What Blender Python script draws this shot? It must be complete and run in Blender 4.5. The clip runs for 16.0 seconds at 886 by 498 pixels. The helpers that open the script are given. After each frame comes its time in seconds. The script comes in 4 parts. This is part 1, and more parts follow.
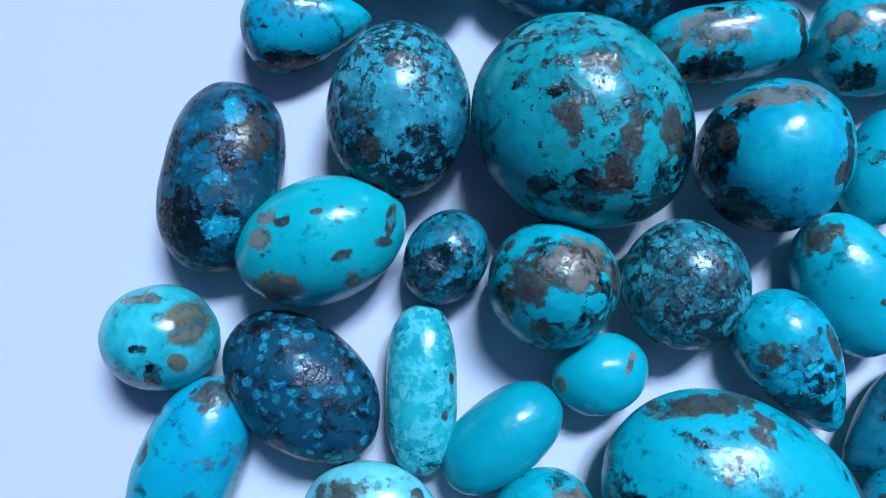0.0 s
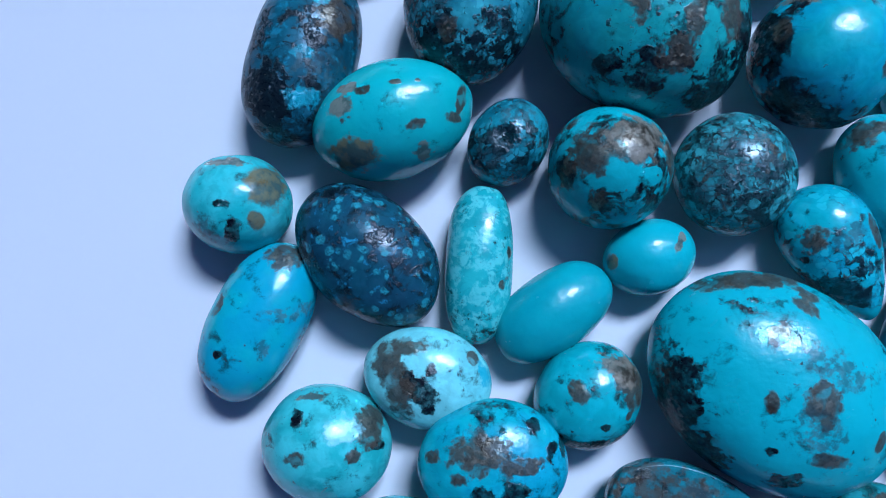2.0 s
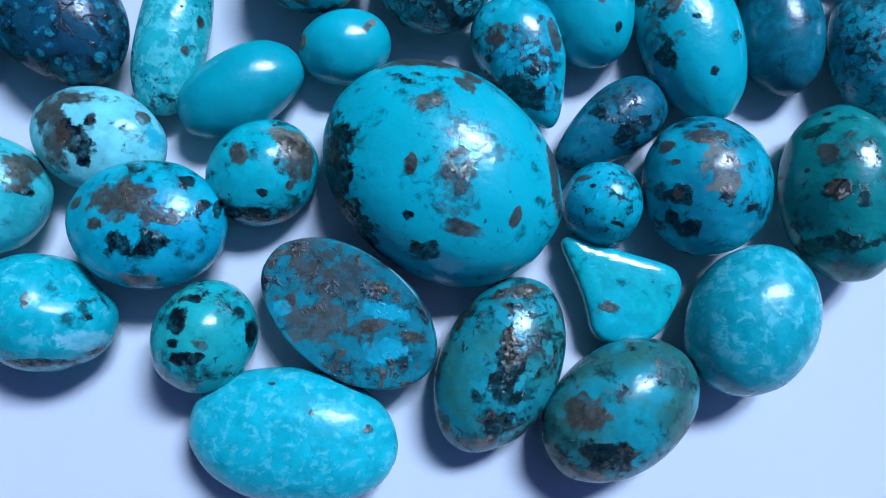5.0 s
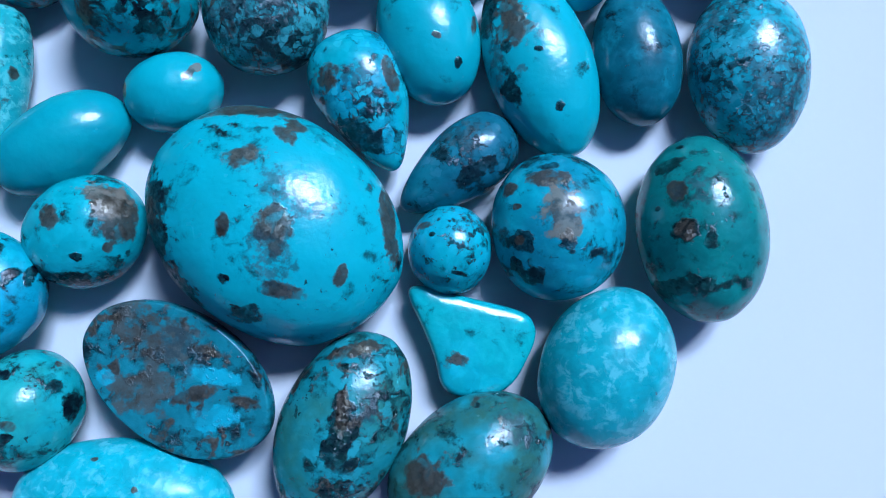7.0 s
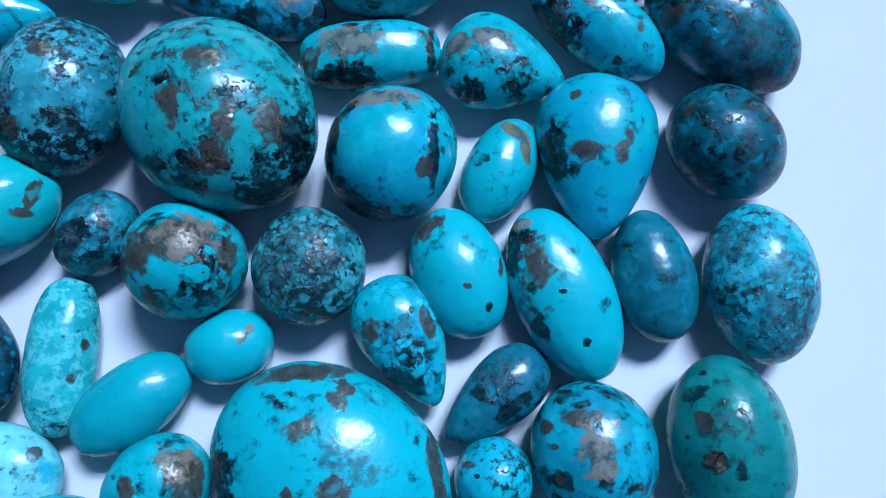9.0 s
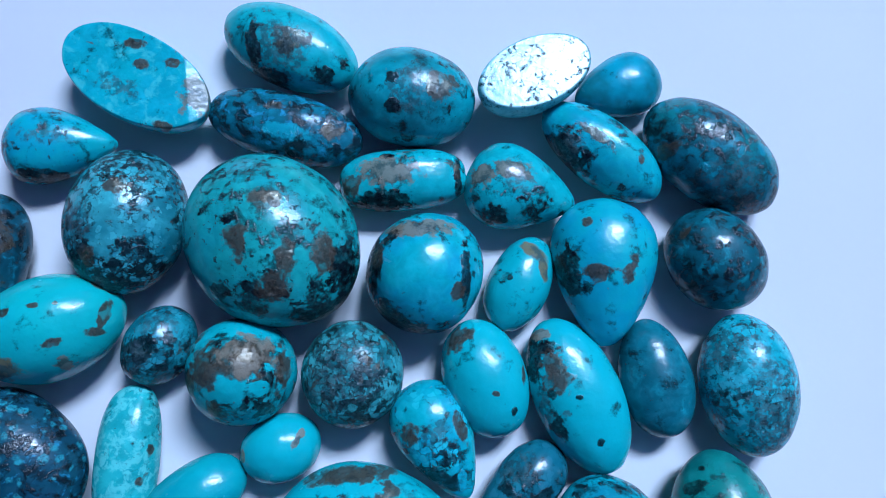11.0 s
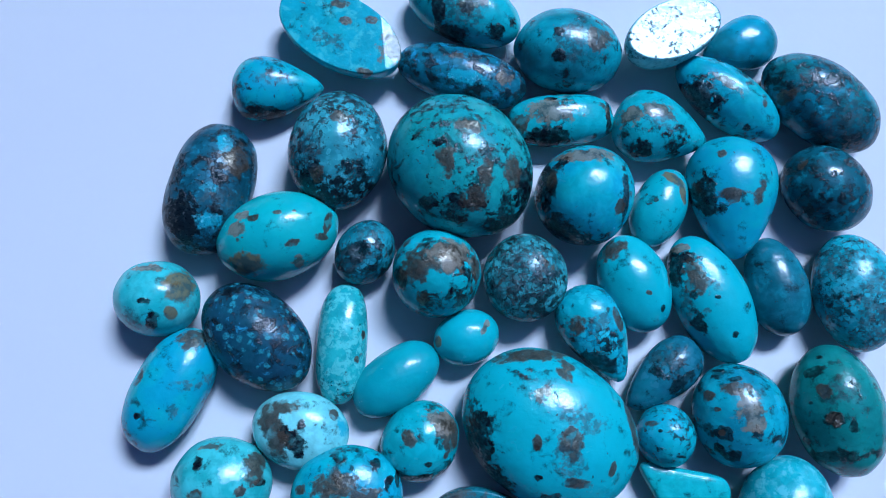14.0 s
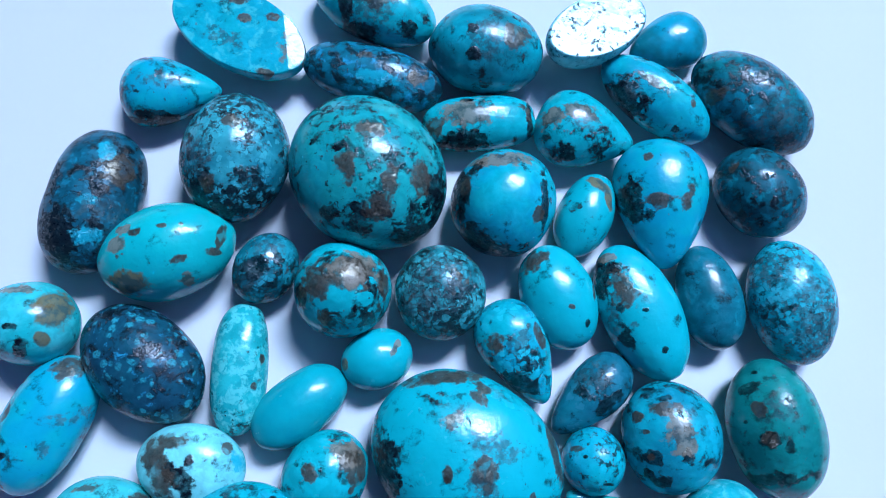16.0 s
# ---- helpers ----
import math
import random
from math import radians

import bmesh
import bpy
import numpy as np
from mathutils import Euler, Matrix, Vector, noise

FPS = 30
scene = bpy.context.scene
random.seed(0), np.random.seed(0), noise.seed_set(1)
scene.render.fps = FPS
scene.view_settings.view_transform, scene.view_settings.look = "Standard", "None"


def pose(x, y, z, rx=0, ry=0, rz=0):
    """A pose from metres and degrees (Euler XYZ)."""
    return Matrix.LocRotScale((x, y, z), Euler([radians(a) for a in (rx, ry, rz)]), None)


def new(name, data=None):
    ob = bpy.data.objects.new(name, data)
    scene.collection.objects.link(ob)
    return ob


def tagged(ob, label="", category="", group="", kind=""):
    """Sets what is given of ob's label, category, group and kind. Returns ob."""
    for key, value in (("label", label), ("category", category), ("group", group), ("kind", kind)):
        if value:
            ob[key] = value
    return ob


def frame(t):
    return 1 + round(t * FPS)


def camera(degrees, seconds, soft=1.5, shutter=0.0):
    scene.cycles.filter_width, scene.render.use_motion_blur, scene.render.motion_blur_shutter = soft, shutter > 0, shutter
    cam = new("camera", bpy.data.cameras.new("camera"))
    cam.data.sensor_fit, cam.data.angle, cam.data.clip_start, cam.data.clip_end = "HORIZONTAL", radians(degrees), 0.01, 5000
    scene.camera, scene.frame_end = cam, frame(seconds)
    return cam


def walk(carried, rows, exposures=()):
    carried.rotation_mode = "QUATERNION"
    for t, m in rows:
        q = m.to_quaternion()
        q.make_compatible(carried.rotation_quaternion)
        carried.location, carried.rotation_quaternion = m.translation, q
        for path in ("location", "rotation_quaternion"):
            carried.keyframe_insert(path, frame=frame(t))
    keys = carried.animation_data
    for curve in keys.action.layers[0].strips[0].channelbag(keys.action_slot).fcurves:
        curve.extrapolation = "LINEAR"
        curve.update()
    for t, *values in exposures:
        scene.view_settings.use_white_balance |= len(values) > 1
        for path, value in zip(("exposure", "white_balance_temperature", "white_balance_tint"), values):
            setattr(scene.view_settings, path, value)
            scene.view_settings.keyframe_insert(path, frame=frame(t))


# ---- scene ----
cam = camera(67.00, 16.0, soft=1.0)
walk(cam, [
    (0.0, pose(-0.0193, 0.0042, 0.0935, 4.51, 2.63, -2.59)),
    (0.5, pose(-0.0213, 0.0016, 0.0949, 4.79, 2.88, -2.36)),
    (1.0, pose(-0.0220, -0.0024, 0.0959, 5.28, 3.26, -2.28)),
    (1.5, pose(-0.0233, -0.0076, 0.0987, 5.69, 4.18, -1.15)),
    (2.0, pose(-0.0262, -0.0149, 0.0979, 6.08, 3.43, 0.45)),
    (2.5, pose(-0.0264, -0.0256, 0.0972, 6.85, 3.35, 3.30)),
    (3.0, pose(-0.0265, -0.0365, 0.0961, 7.47, 2.39, 6.69)),
    (3.5, pose(-0.0236, -0.0423, 0.0957, 7.46, 1.48, 9.08)),
    (4.0, pose(-0.0153, -0.0409, 0.0959, 6.51, -0.52, 8.59)),
    (4.5, pose(-0.0026, -0.0432, 0.0952, 7.01, -1.12, 7.00)),
    (5.0, pose(0.0102, -0.0435, 0.0929, 6.78, -2.39, 5.51)),
    (5.2, pose(0.0110, -0.0427, 0.0915, 7.00, -3.04, 5.05)),
    (7.3, pose(0.0302, -0.0322, 0.0901, 5.78, -2.69, 2.73)),
    (7.5, pose(0.0296, -0.0310, 0.0922, 7.45, -1.70, 2.31)),
    (8.0, pose(0.0240, -0.0193, 0.1000, 7.95, -0.33, 1.08)),
    (8.5, pose(0.0241, -0.0096, 0.1029, 8.84, -0.37, -0.53)),
    (9.0, pose(0.0260, -0.0071, 0.0999, 8.83, -0.58, -0.51)),
    (9.2, pose(0.0277, -0.0043, 0.1011, 9.50, -0.26, -1.10)),
    (11.3, pose(0.0109, 0.0052, 0.1170, 10.98, -3.37, -1.02)),
    (11.5, pose(0.0058, 0.0047, 0.1193, 11.68, -3.64, -0.59)),
    (12.0, pose(-0.0045, 0.0020, 0.1259, 11.54, -1.93, 0.03)),
    (12.5, pose(-0.0093, -0.0017, 0.1264, 12.21, -2.78, 0.38)),
    (13.0, pose(-0.0151, -0.0045, 0.1286, 10.85, -2.44, 0.98)),
    (13.5, pose(-0.0161, -0.0057, 0.1308, 11.12, -2.02, 0.52)),
    (14.0, pose(-0.0121, -0.0120, 0.1320, 10.22, -1.95, -0.28)),
    (14.5, pose(-0.0063, -0.0171, 0.1289, 8.45, -2.91, -0.21)),
    (15.0, pose(-0.0051, -0.0174, 0.1294, 9.05, -2.94, -0.44)),
    (15.5, pose(-0.0028, -0.0131, 0.1287, 10.00, -3.29, -1.03)),
    (16.0, pose(0.0003, -0.0105, 0.1228, 11.46, -3.79, -1.55)),
], exposures=(
    (0.0, 0.16), (1.0, 0.08), (3.0, -0.04), (4.0, -0.04), (5.0, 0.04), (7.5, 0.12), (9.0, 0.15), (11.5, -0.02), (14.0, -0.02), (14.5, 0.14), (15.0, 0.24), (16.0, 0.28)))

# ---- world and light: a cool daylight window, dim unseen room added ----
world = bpy.data.worlds.new("world")
scene.world = world
world.use_nodes = True
sky = world.node_tree.nodes.new("ShaderNodeTexSky")
sky.sky_type, sky.sun_disc = "NISHITA", False
sky.sun_elevation, sky.sun_rotation = radians(50), radians(30)
world.node_tree.links.new(sky.outputs[0], world.node_tree.nodes["Background"].inputs[0])
world.node_tree.nodes["Background"].inputs[1].default_value = 0.1

WALL_Y, WIN_X0, WIN_X1, WIN_Z0, WIN_Z1 = 1.33, 0.36, 1.40, 1.66, 2.74
glow = bpy.data.lights.new("window_daylight", "AREA")
glow.shape, glow.size, glow.size_y = "RECTANGLE", WIN_X1 - WIN_X0, WIN_Z1 - WIN_Z0
glow.energy, glow.color = 395.0, (0.478, 0.66, 0.99)
lamp = new("window_daylight", glow)
lamp.matrix_world = pose((WIN_X0 + WIN_X1) / 2, WALL_Y + 0.10, (WIN_Z0 + WIN_Z1) / 2, -90, 0, 0)


# ---- materials ----
def nodes_of(name):
    mat = bpy.data.materials.new(name)
    mat.use_nodes = True
    tree = mat.node_tree
    return mat, tree, tree.nodes["Principled BSDF"]


class Graph:
    """Short hand for building a node tree."""

    def __init__(self, tree):
        self.tree = tree

    def put(self, kind, **values):
        node = self.tree.nodes.new(kind)
        for key, value in values.items():
            setattr(node, key, value)
        return node

    def feed(self, value, socket):
        if isinstance(value, bpy.types.NodeSocket):
            self.tree.links.new(value, socket)
        elif isinstance(value, (tuple, list)) and len(value) == 3 and socket.type == "RGBA":
            socket.default_value = (*value, 1)
        else:
            socket.default_value = value

    def math(self, op, a, b=0.0, clamp=False):
        node = self.put("ShaderNodeMath", operation=op, use_clamp=clamp)
        self.feed(a, node.inputs[0]), self.feed(b, node.inputs[1])
        return node.outputs[0]

    def noise(self, where, scale, detail=3.0, rough=0.55, warp=0.0):
        node = self.put("ShaderNodeTexNoise")
        self.feed(where, node.inputs["Vector"])
        for key, value in (("Scale", scale), ("Detail", detail), ("Roughness", rough), ("Distortion", warp)):
            node.inputs[key].default_value = value
        return node.outputs[0]

    def band(self, value, low, high, to0=0.0, to1=1.0):
        node = self.put("ShaderNodeMapRange", interpolation_type="SMOOTHSTEP")
        self.feed(value, node.inputs[0])
        for n, v in enumerate((low, high, to0, to1)):
            self.feed(v, node.inputs[n + 1])
        return node.outputs[0]

    def blend(self, mask, a, b):
        node = self.put("ShaderNodeMix", data_type="RGBA")
        self.feed(mask, node.inputs[0]), self.feed(a, node.inputs[6]), self.feed(b, node.inputs[7])
        return node.outputs[2]

    def bump(self, height, strength, distance):
        node = self.put("ShaderNodeBump")
        self.feed(height, node.inputs["Height"])
        node.inputs["Strength"].default_value, node.inputs["Distance"].default_value = strength, distance
        return node


def cut_for(cover):
    """The noise level above which about that share of a surface lies."""
    return float(np.interp(cover, (0, 0.02, 0.05, 0.1, 0.2, 0.3, 0.4, 0.5, 0.6, 0.7, 0.8, 1),
                           (0.95, 0.74, 0.69, 0.645, 0.595, 0.56, 0.53, 0.50, 0.47, 0.44, 0.405, 0.1)))


DARK, TAN, GREY, OCHRE = (0.002, 0.005, 0.009), (0.060, 0.044, 0.031), (0.21, 0.18, 0.135), (0.18, 0.11, 0.034)


def turquoise(name, seed, base, base2, dk, br, dks=1.0, brs=1.0, lt=0.0, lts=1.0, ltc=(0.03, 0.36, 0.58), rough=0.24,
              dots=False, fl=0.04, cl=0.3, skin=0.22, glitter=0.9, chips=None, soft=1.0, marks=()):
    """Polished turquoise: two tones, a dark web, pyrite-brown matrix with glittering grains, light flecks, set chips,
    and the marks of this stone, a few of them painted shade or reflection: rows of kind, place on the stone, two radii
    (metres) and turn (degrees)."""
    mat, tree, shader = nodes_of(name)
    g = Graph(tree)
    base, base2, ltc = ((0.7 * r, 0.99 * v, 0.97 * b) for r, v, b in (base, base2, ltc))
    here = g.put("ShaderNodeTexCoord").outputs["Object"]
    shift = g.put("ShaderNodeVectorMath", operation="ADD")
    g.feed(here, shift.inputs[0])
    shift.inputs[1].default_value = (seed * 0.137, seed * 0.071, seed * 0.053)
    p = shift.outputs[0]
    edge = g.noise(p, 480, 3, 0.58)
    fine = g.noise(p, 1700, 4, 0.65)
    # the marks of this stone, by kind, as 0..1 masks with ragged edges
    near = {}
    for kind, x, y, z, ru, rv, turn in marks:
        place = g.put("ShaderNodeMapping", vector_type="TEXTURE")
        g.feed(here, place.inputs[0])
        place.inputs["Location"].default_value = (x, y, z)
        place.inputs["Rotation"].default_value = (0, 0, radians(turn))
        place.inputs["Scale"].default_value = (ru, rv, max(ru, rv) * 1.3)
        far = g.put("ShaderNodeVectorMath", operation="LENGTH")
        g.feed(place.outputs[0], far.inputs[0])
        near[kind] = g.math("MINIMUM", near[kind], far.outputs["Value"]) if kind in near else far.outputs["Value"]
    ragged = g.math("MULTIPLY", g.math("SUBTRACT", edge, 0.5), 2.6)
    torn = g.math("ADD", ragged, g.math("MULTIPLY", g.math("SUBTRACT", fine, 0.5), 0.7))
    mask = {k: g.band(g.math("ADD", d, g.math("MULTIPLY", ragged, 0.55) if k == "O" else torn), 1.24, 0.80) for k, d in near.items()}
    wide = {k: g.band(g.math("ADD", d, ragged), 1.5, 0.7) for k, d in near.items()}
    # body colour
    tone = g.blend(g.band(g.noise(p, 130, 3, 0.55), 0.38, 0.64), base, base2)
    tone = g.blend(g.math("MULTIPLY", g.band(edge, 0.45, 0.75), 0.7 * cl), tone, tuple(min(1, c * 1.5 + 0.02) for c in base))
    cloud = g.noise(p, 420, 5, 0.6, 0.6)
    tone = g.blend(g.math("MULTIPLY", g.band(cloud, 0.56, 0.40), cl), tone, tuple(c * 0.55 for c in base))
    tone = g.blend(g.math("MULTIPLY", g.band(cloud, 0.55, 0.68), 0.7 * cl), tone, tuple(min(1, c * 1.35 + 0.015) for c in base))
    if lt:
        cut = cut_for(lt)
        spots = g.band(g.noise(p, 520 * lts, 4, 0.6, 0.4), cut - 0.05, cut + 0.09)
        tone = g.blend(g.math("MULTIPLY", spots, 0.75), tone, ltc)
    # dark web, with the K and W marks, a few of them painted shade
    dark = g.noise(p, 560 * dks, 5, 0.64, 0.35)
    cut = cut_for(dk)
    drift = g.math("MULTIPLY", g.math("SUBTRACT", g.noise(p, 150, 3), 0.5), 0.55)
    dark = g.math("ADD", dark, drift)
    if "K" in wide:
        dark = g.math("ADD", dark, g.math("MULTIPLY", wide["K"], 0.26))
    if "W" in wide:
        dark = g.math("ADD", dark, g.math("MULTIPLY", wide["W"], 0.15))
    if "T" in wide:
        dark = g.math("SUBTRACT", dark, g.math("MULTIPLY", wide["T"], 0.25))
    chip = None
    if chips:
        # broken pieces of clear stone set in the matrix: share of the pieces kept, pieces per metre
        bent = g.put("ShaderNodeVectorMath", operation="MULTIPLY_ADD")
        drifts = g.put("ShaderNodeTexNoise")
        g.feed(p, drifts.inputs["Vector"])
        drifts.inputs["Scale"].default_value = 900
        g.feed(drifts.outputs["Color"], bent.inputs[0])
        bent.inputs[1].default_value = (0.0012, 0.0012, 0.0012)
        g.feed(p, bent.inputs[2])
        border, which = g.put("ShaderNodeTexVoronoi", feature="DISTANCE_TO_EDGE"), g.put("ShaderNodeTexVoronoi")
        for cells in (border, which):
            g.feed(bent.outputs[0], cells.inputs["Vector"])
            cells.inputs["Scale"].default_value = chips[1]
        pick = g.put("ShaderNodeSeparateColor")
        g.feed(which.outputs["Color"], pick.inputs[0])
        kept = g.band(g.math("ADD", pick.outputs[0], g.math("MULTIPLY", drift, 0.8)), 1 - chips[0] - 0.03, 1 - chips[0] + 0.03)
        chip = g.math("MULTIPLY", kept, g.band(border.outputs["Distance"], 0.03, 0.12))
        dark = g.math("SUBTRACT", dark, g.math("MULTIPLY", chip, 0.14))
        tone = g.blend(g.math("MULTIPLY", chip, g.math("MULTIPLY", pick.outputs[1], 0.6)), tone, tuple(min(1, c * 1.4 + 0.02) for c in base))
    murk = g.math("ADD", g.noise(p, 300 * dks, 5, 0.62, 0.5), g.math("SUBTRACT", dark, 0.5))
    tone = g.blend(g.math("MULTIPLY", g.band(murk, cut - 0.12, cut + 0.16), 0.88), tone, tuple(0.09 * c + 0.003 for c in base2))
    cut = cut + 0.012
    web = g.band(dark, cut - 0.025, cut + 0.06)
    flecks = g.math("ADD", g.noise(p, 950, 4, 0.6, 0.4), g.math("MULTIPLY", drift, 0.5))
    if "F" in wide:
        flecks = g.math("ADD", flecks, g.math("MULTIPLY", wide["F"], 0.055))
    if "K" in mask:
        web = g.math("MAXIMUM", web, g.math("MULTIPLY", mask["K"], 0.93))
    web = g.math("MAXIMUM", web, g.math("MULTIPLY", g.band(flecks, cut_for(fl), cut_for(fl) + 0.03), 0.9))
    halo = g.band(dark, cut - 0.10, cut + 0.02)
    tone = g.blend(g.math("MULTIPLY", halo, 0.35), tone, tuple(c * 0.35 for c in base))
    night = g.blend(g.band(g.noise(p, 700, 4, 0.6), 0.42, 0.66), DARK, tuple(0.2 * c + 0.003 for c in base2))
    if dots:
        cells = g.put("ShaderNodeTexVoronoi")
        g.feed(p, cells.inputs["Vector"])
        cells.inputs["Scale"].default_value = 560
        size = g.math("MULTIPLY", g.band(g.noise(p, 400, 2), 0.38, 0.58), 0.42)
        drops = g.band(g.math("SUBTRACT", cells.outputs["Distance"], size), 0.10, -0.10)
        drops = g.math("MULTIPLY", drops, g.band(fine, 0.3, 0.6))
        night = g.blend(drops, night, (0.02, 0.28, 0.33))
        tone = g.blend(drops, tone, (0.02, 0.28, 0.33))
    night = g.blend(g.band(fine, 0.66, 0.70), night, (0.24, 0.25, 0.22))
    tone = g.blend(g.math("MULTIPLY", web, soft), tone, night)
    # brown and grey matrix; some G marks paint a pale reflection instead
    brown = g.noise(p, 330 * brs, 5, 0.6, 0.4)
    cut = cut_for(br)
    if "T" in wide:
        brown = g.math("SUBTRACT", brown, g.math("MULTIPLY", wide["T"], 0.2))
    rust = g.band(brown, cut - 0.02, cut + 0.07)
    if "B" in mask:
        rust = g.math("MAXIMUM", rust, g.math("MULTIPLY", mask["B"], g.band(g.noise(p, 500, 3, 0.5, 0.5), 0.66, 0.52, 0.55, 1.0)))
    crust = g.blend(g.band(edge, 0.42, 0.6), TAN, GREY)
    crust = g.blend(g.math("MULTIPLY", g.band(g.noise(p, 420, 4, 0.6), 0.48, 0.68), 0.7), crust, (0.044, 0.028, 0.018))
    crust = g.blend(g.math("MULTIPLY", g.band(fine, 0.54, 0.68), 0.5), crust, (0.016, 0.017, 0.02))
    rim = g.band(g.math("ABSOLUTE", g.math("SUBTRACT", rust, 0.5)), 0.5, 0.2)
    tone = g.blend(g.math("MULTIPLY", rust, 0.9), tone, crust)
    tone = g.blend(g.math("MULTIPLY", rim, g.math("MULTIPLY", g.band(edge, 0.48, 0.60), 0.4)), tone, DARK)
    for kind, colour in (("S", (0.075, 0.088, 0.08)), ("G", GREY), ("O", OCHRE)):
        if kind in mask:
            cover = g.math("MULTIPLY", mask[kind], g.band(g.noise(p, 600, 4, 0.6), 0.68, 0.48, 0.25, 0.9) if kind == "S" else 0.85)
            tone = g.blend(cover, tone, g.blend(g.band(edge, 0.4, 0.6), colour, TAN))
    for kind, colour in (("L", (0.005, 0.40, 0.49)), ("P", (0.22, 0.62, 0.66))):
        if kind in mask:
            tone = g.blend(g.math("MULTIPLY", mask[kind], g.band(cloud, 0.62, 0.44, 0.45, 0.9)), tone, colour)
    if "D" in mask:
        dusk = g.math("MULTIPLY", mask["D"], g.band(g.noise(p, 1000, 4, 0.6), 0.38, 0.56))
        tone = g.blend(g.math("MULTIPLY", dusk, 0.65), tone, g.blend(g.band(edge, 0.42, 0.6), (0.018, 0.05, 0.062), (0.06, 0.115, 0.125)))
    g.feed(tone, shader.inputs["Base Color"])
    glint = g.math("MULTIPLY", web, g.band(fine, 0.57, 0.63))
    metal = g.math("MAXIMUM", g.math("MULTIPLY", g.math("MULTIPLY", rust, g.band(edge, 0.38, 0.54)), 0.75), g.math("MULTIPLY", glint, 0.8))
    g.feed(metal, shader.inputs["Metallic"])
    worn = g.math("ADD", g.math("MULTIPLY", g.noise(p, 260, 3), 0.16), rough - 0.08)
    worn = g.math("ADD", worn, g.math("ADD", g.math("MULTIPLY", web, 0.05), g.math("MULTIPLY", rust, 0.16)))
    g.feed(worn, shader.inputs["Roughness"])
    shader.inputs["IOR"].default_value = 1.48
    # fine relief: polish scratches, pits in the matrix
    pits = g.math("MULTIPLY", g.math("ADD", g.math("MAXIMUM", web, g.math("MULTIPLY", rust, 0.3)), 0.05), g.noise(p, 1500, 4, 0.65))
    deep = g.bump(pits, 0.5, 0.00025)
    grains = g.put("ShaderNodeTexVoronoi")
    g.feed(p, grains.inputs["Vector"])
    grains.inputs["Scale"].default_value = 2100
    tilt = g.put("ShaderNodeVectorMath", operation="SUBTRACT")
    g.feed(grains.outputs["Color"], tilt.inputs[0])
    tilt.inputs[1].default_value = (0.5, 0.5, 0.5)
    lean = g.put("ShaderNodeVectorMath", operation="SCALE")
    g.feed(tilt.outputs[0], lean.inputs[0])
    ore = g.math("MAXIMUM", g.math("MULTIPLY", web, 0.8), g.math("MULTIPLY", rust, 0.32))
    g.feed(g.math("MULTIPLY", g.math("MULTIPLY", ore, g.band(g.noise(p, 700, 2), 0.42, 0.58)), glitter), lean.inputs["Scale"])
    turned = g.put("ShaderNodeVectorMath", operation="ADD")
    g.feed(g.put("ShaderNodeNewGeometry").outputs["Normal"], turned.inputs[0])
    g.feed(lean.outputs[0], turned.inputs[1])
    straight = g.put("ShaderNodeVectorMath", operation="NORMALIZE")
    g.feed(turned.outputs[0], straight.inputs[0])
    g.feed(straight.outputs[0], deep.inputs["Normal"])
    polish = g.bump(g.noise(p, 1300 if skin < 0.25 else 900, 3, 0.6), skin, 0.00014)
    g.feed(deep.outputs[0], polish.inputs["Normal"])
    wave = g.bump(g.noise(p, 380, 2), 0.28, 0.0004)
    g.feed(polish.outputs[0], wave.inputs["Normal"])
    g.feed(wave.outputs[0], shader.inputs["Normal"])
    return mat


def plain(name, colour, rough, grain=40.0, amount=0.06):
    mat, tree, shader = nodes_of(name)
    g = Graph(tree)
    p = g.put("ShaderNodeTexCoord").outputs["Object"]
    spots = g.noise(p, grain, 4)
    g.feed(g.blend(spots, tuple(c * (1 - amount) for c in colour), tuple(min(1, c * (1 + amount)) for c in colour)), shader.inputs["Base Color"])
    shader.inputs["Roughness"].default_value = rough
    g.feed(g.bump(g.noise(p, grain * 20, 3), 0.15, 0.0002).outputs[0], shader.inputs["Normal"])
    return mat


PAPER = plain("white_paper", (0.67, 0.67, 0.685), 0.8, 22.0, 0.02)
# Very dark blue, so the unseen room's fill light stays dim and bluish.
FILL_BLUE = plain("fill_blue_surface", (0.010, 0.016, 0.060), 0.85, 8.0, 0.05)
BOARDS = plain("dark_grey_floor", (0.05, 0.055, 0.07), 0.6, 12.0, 0.15)
PAINT = plain("white_frame_paint", (0.78, 0.78, 0.78), 0.35, 30.0, 0.04)


# ---- setting ----
def box_mesh(name, lo, hi, material, bevel=0.0):
    bm = bmesh.new()
    bmesh.ops.create_cube(bm, size=1.0)
    size, mid = Vector(hi) - Vector(lo), (Vector(hi) + Vector(lo)) / 2
    for v in bm.verts:
        v.co = Vector([v.co[n] * size[n] for n in range(3)]) + mid
    if bevel:
        bmesh.ops.bevel(bm, geom=bm.edges[:], offset=bevel, segments=2, profile=0.5, affect="EDGES")
    me = bpy.data.meshes.new(name)
    bm.to_mesh(me)
    bm.free()
    me.materials.append(material)
    return new(name, me)


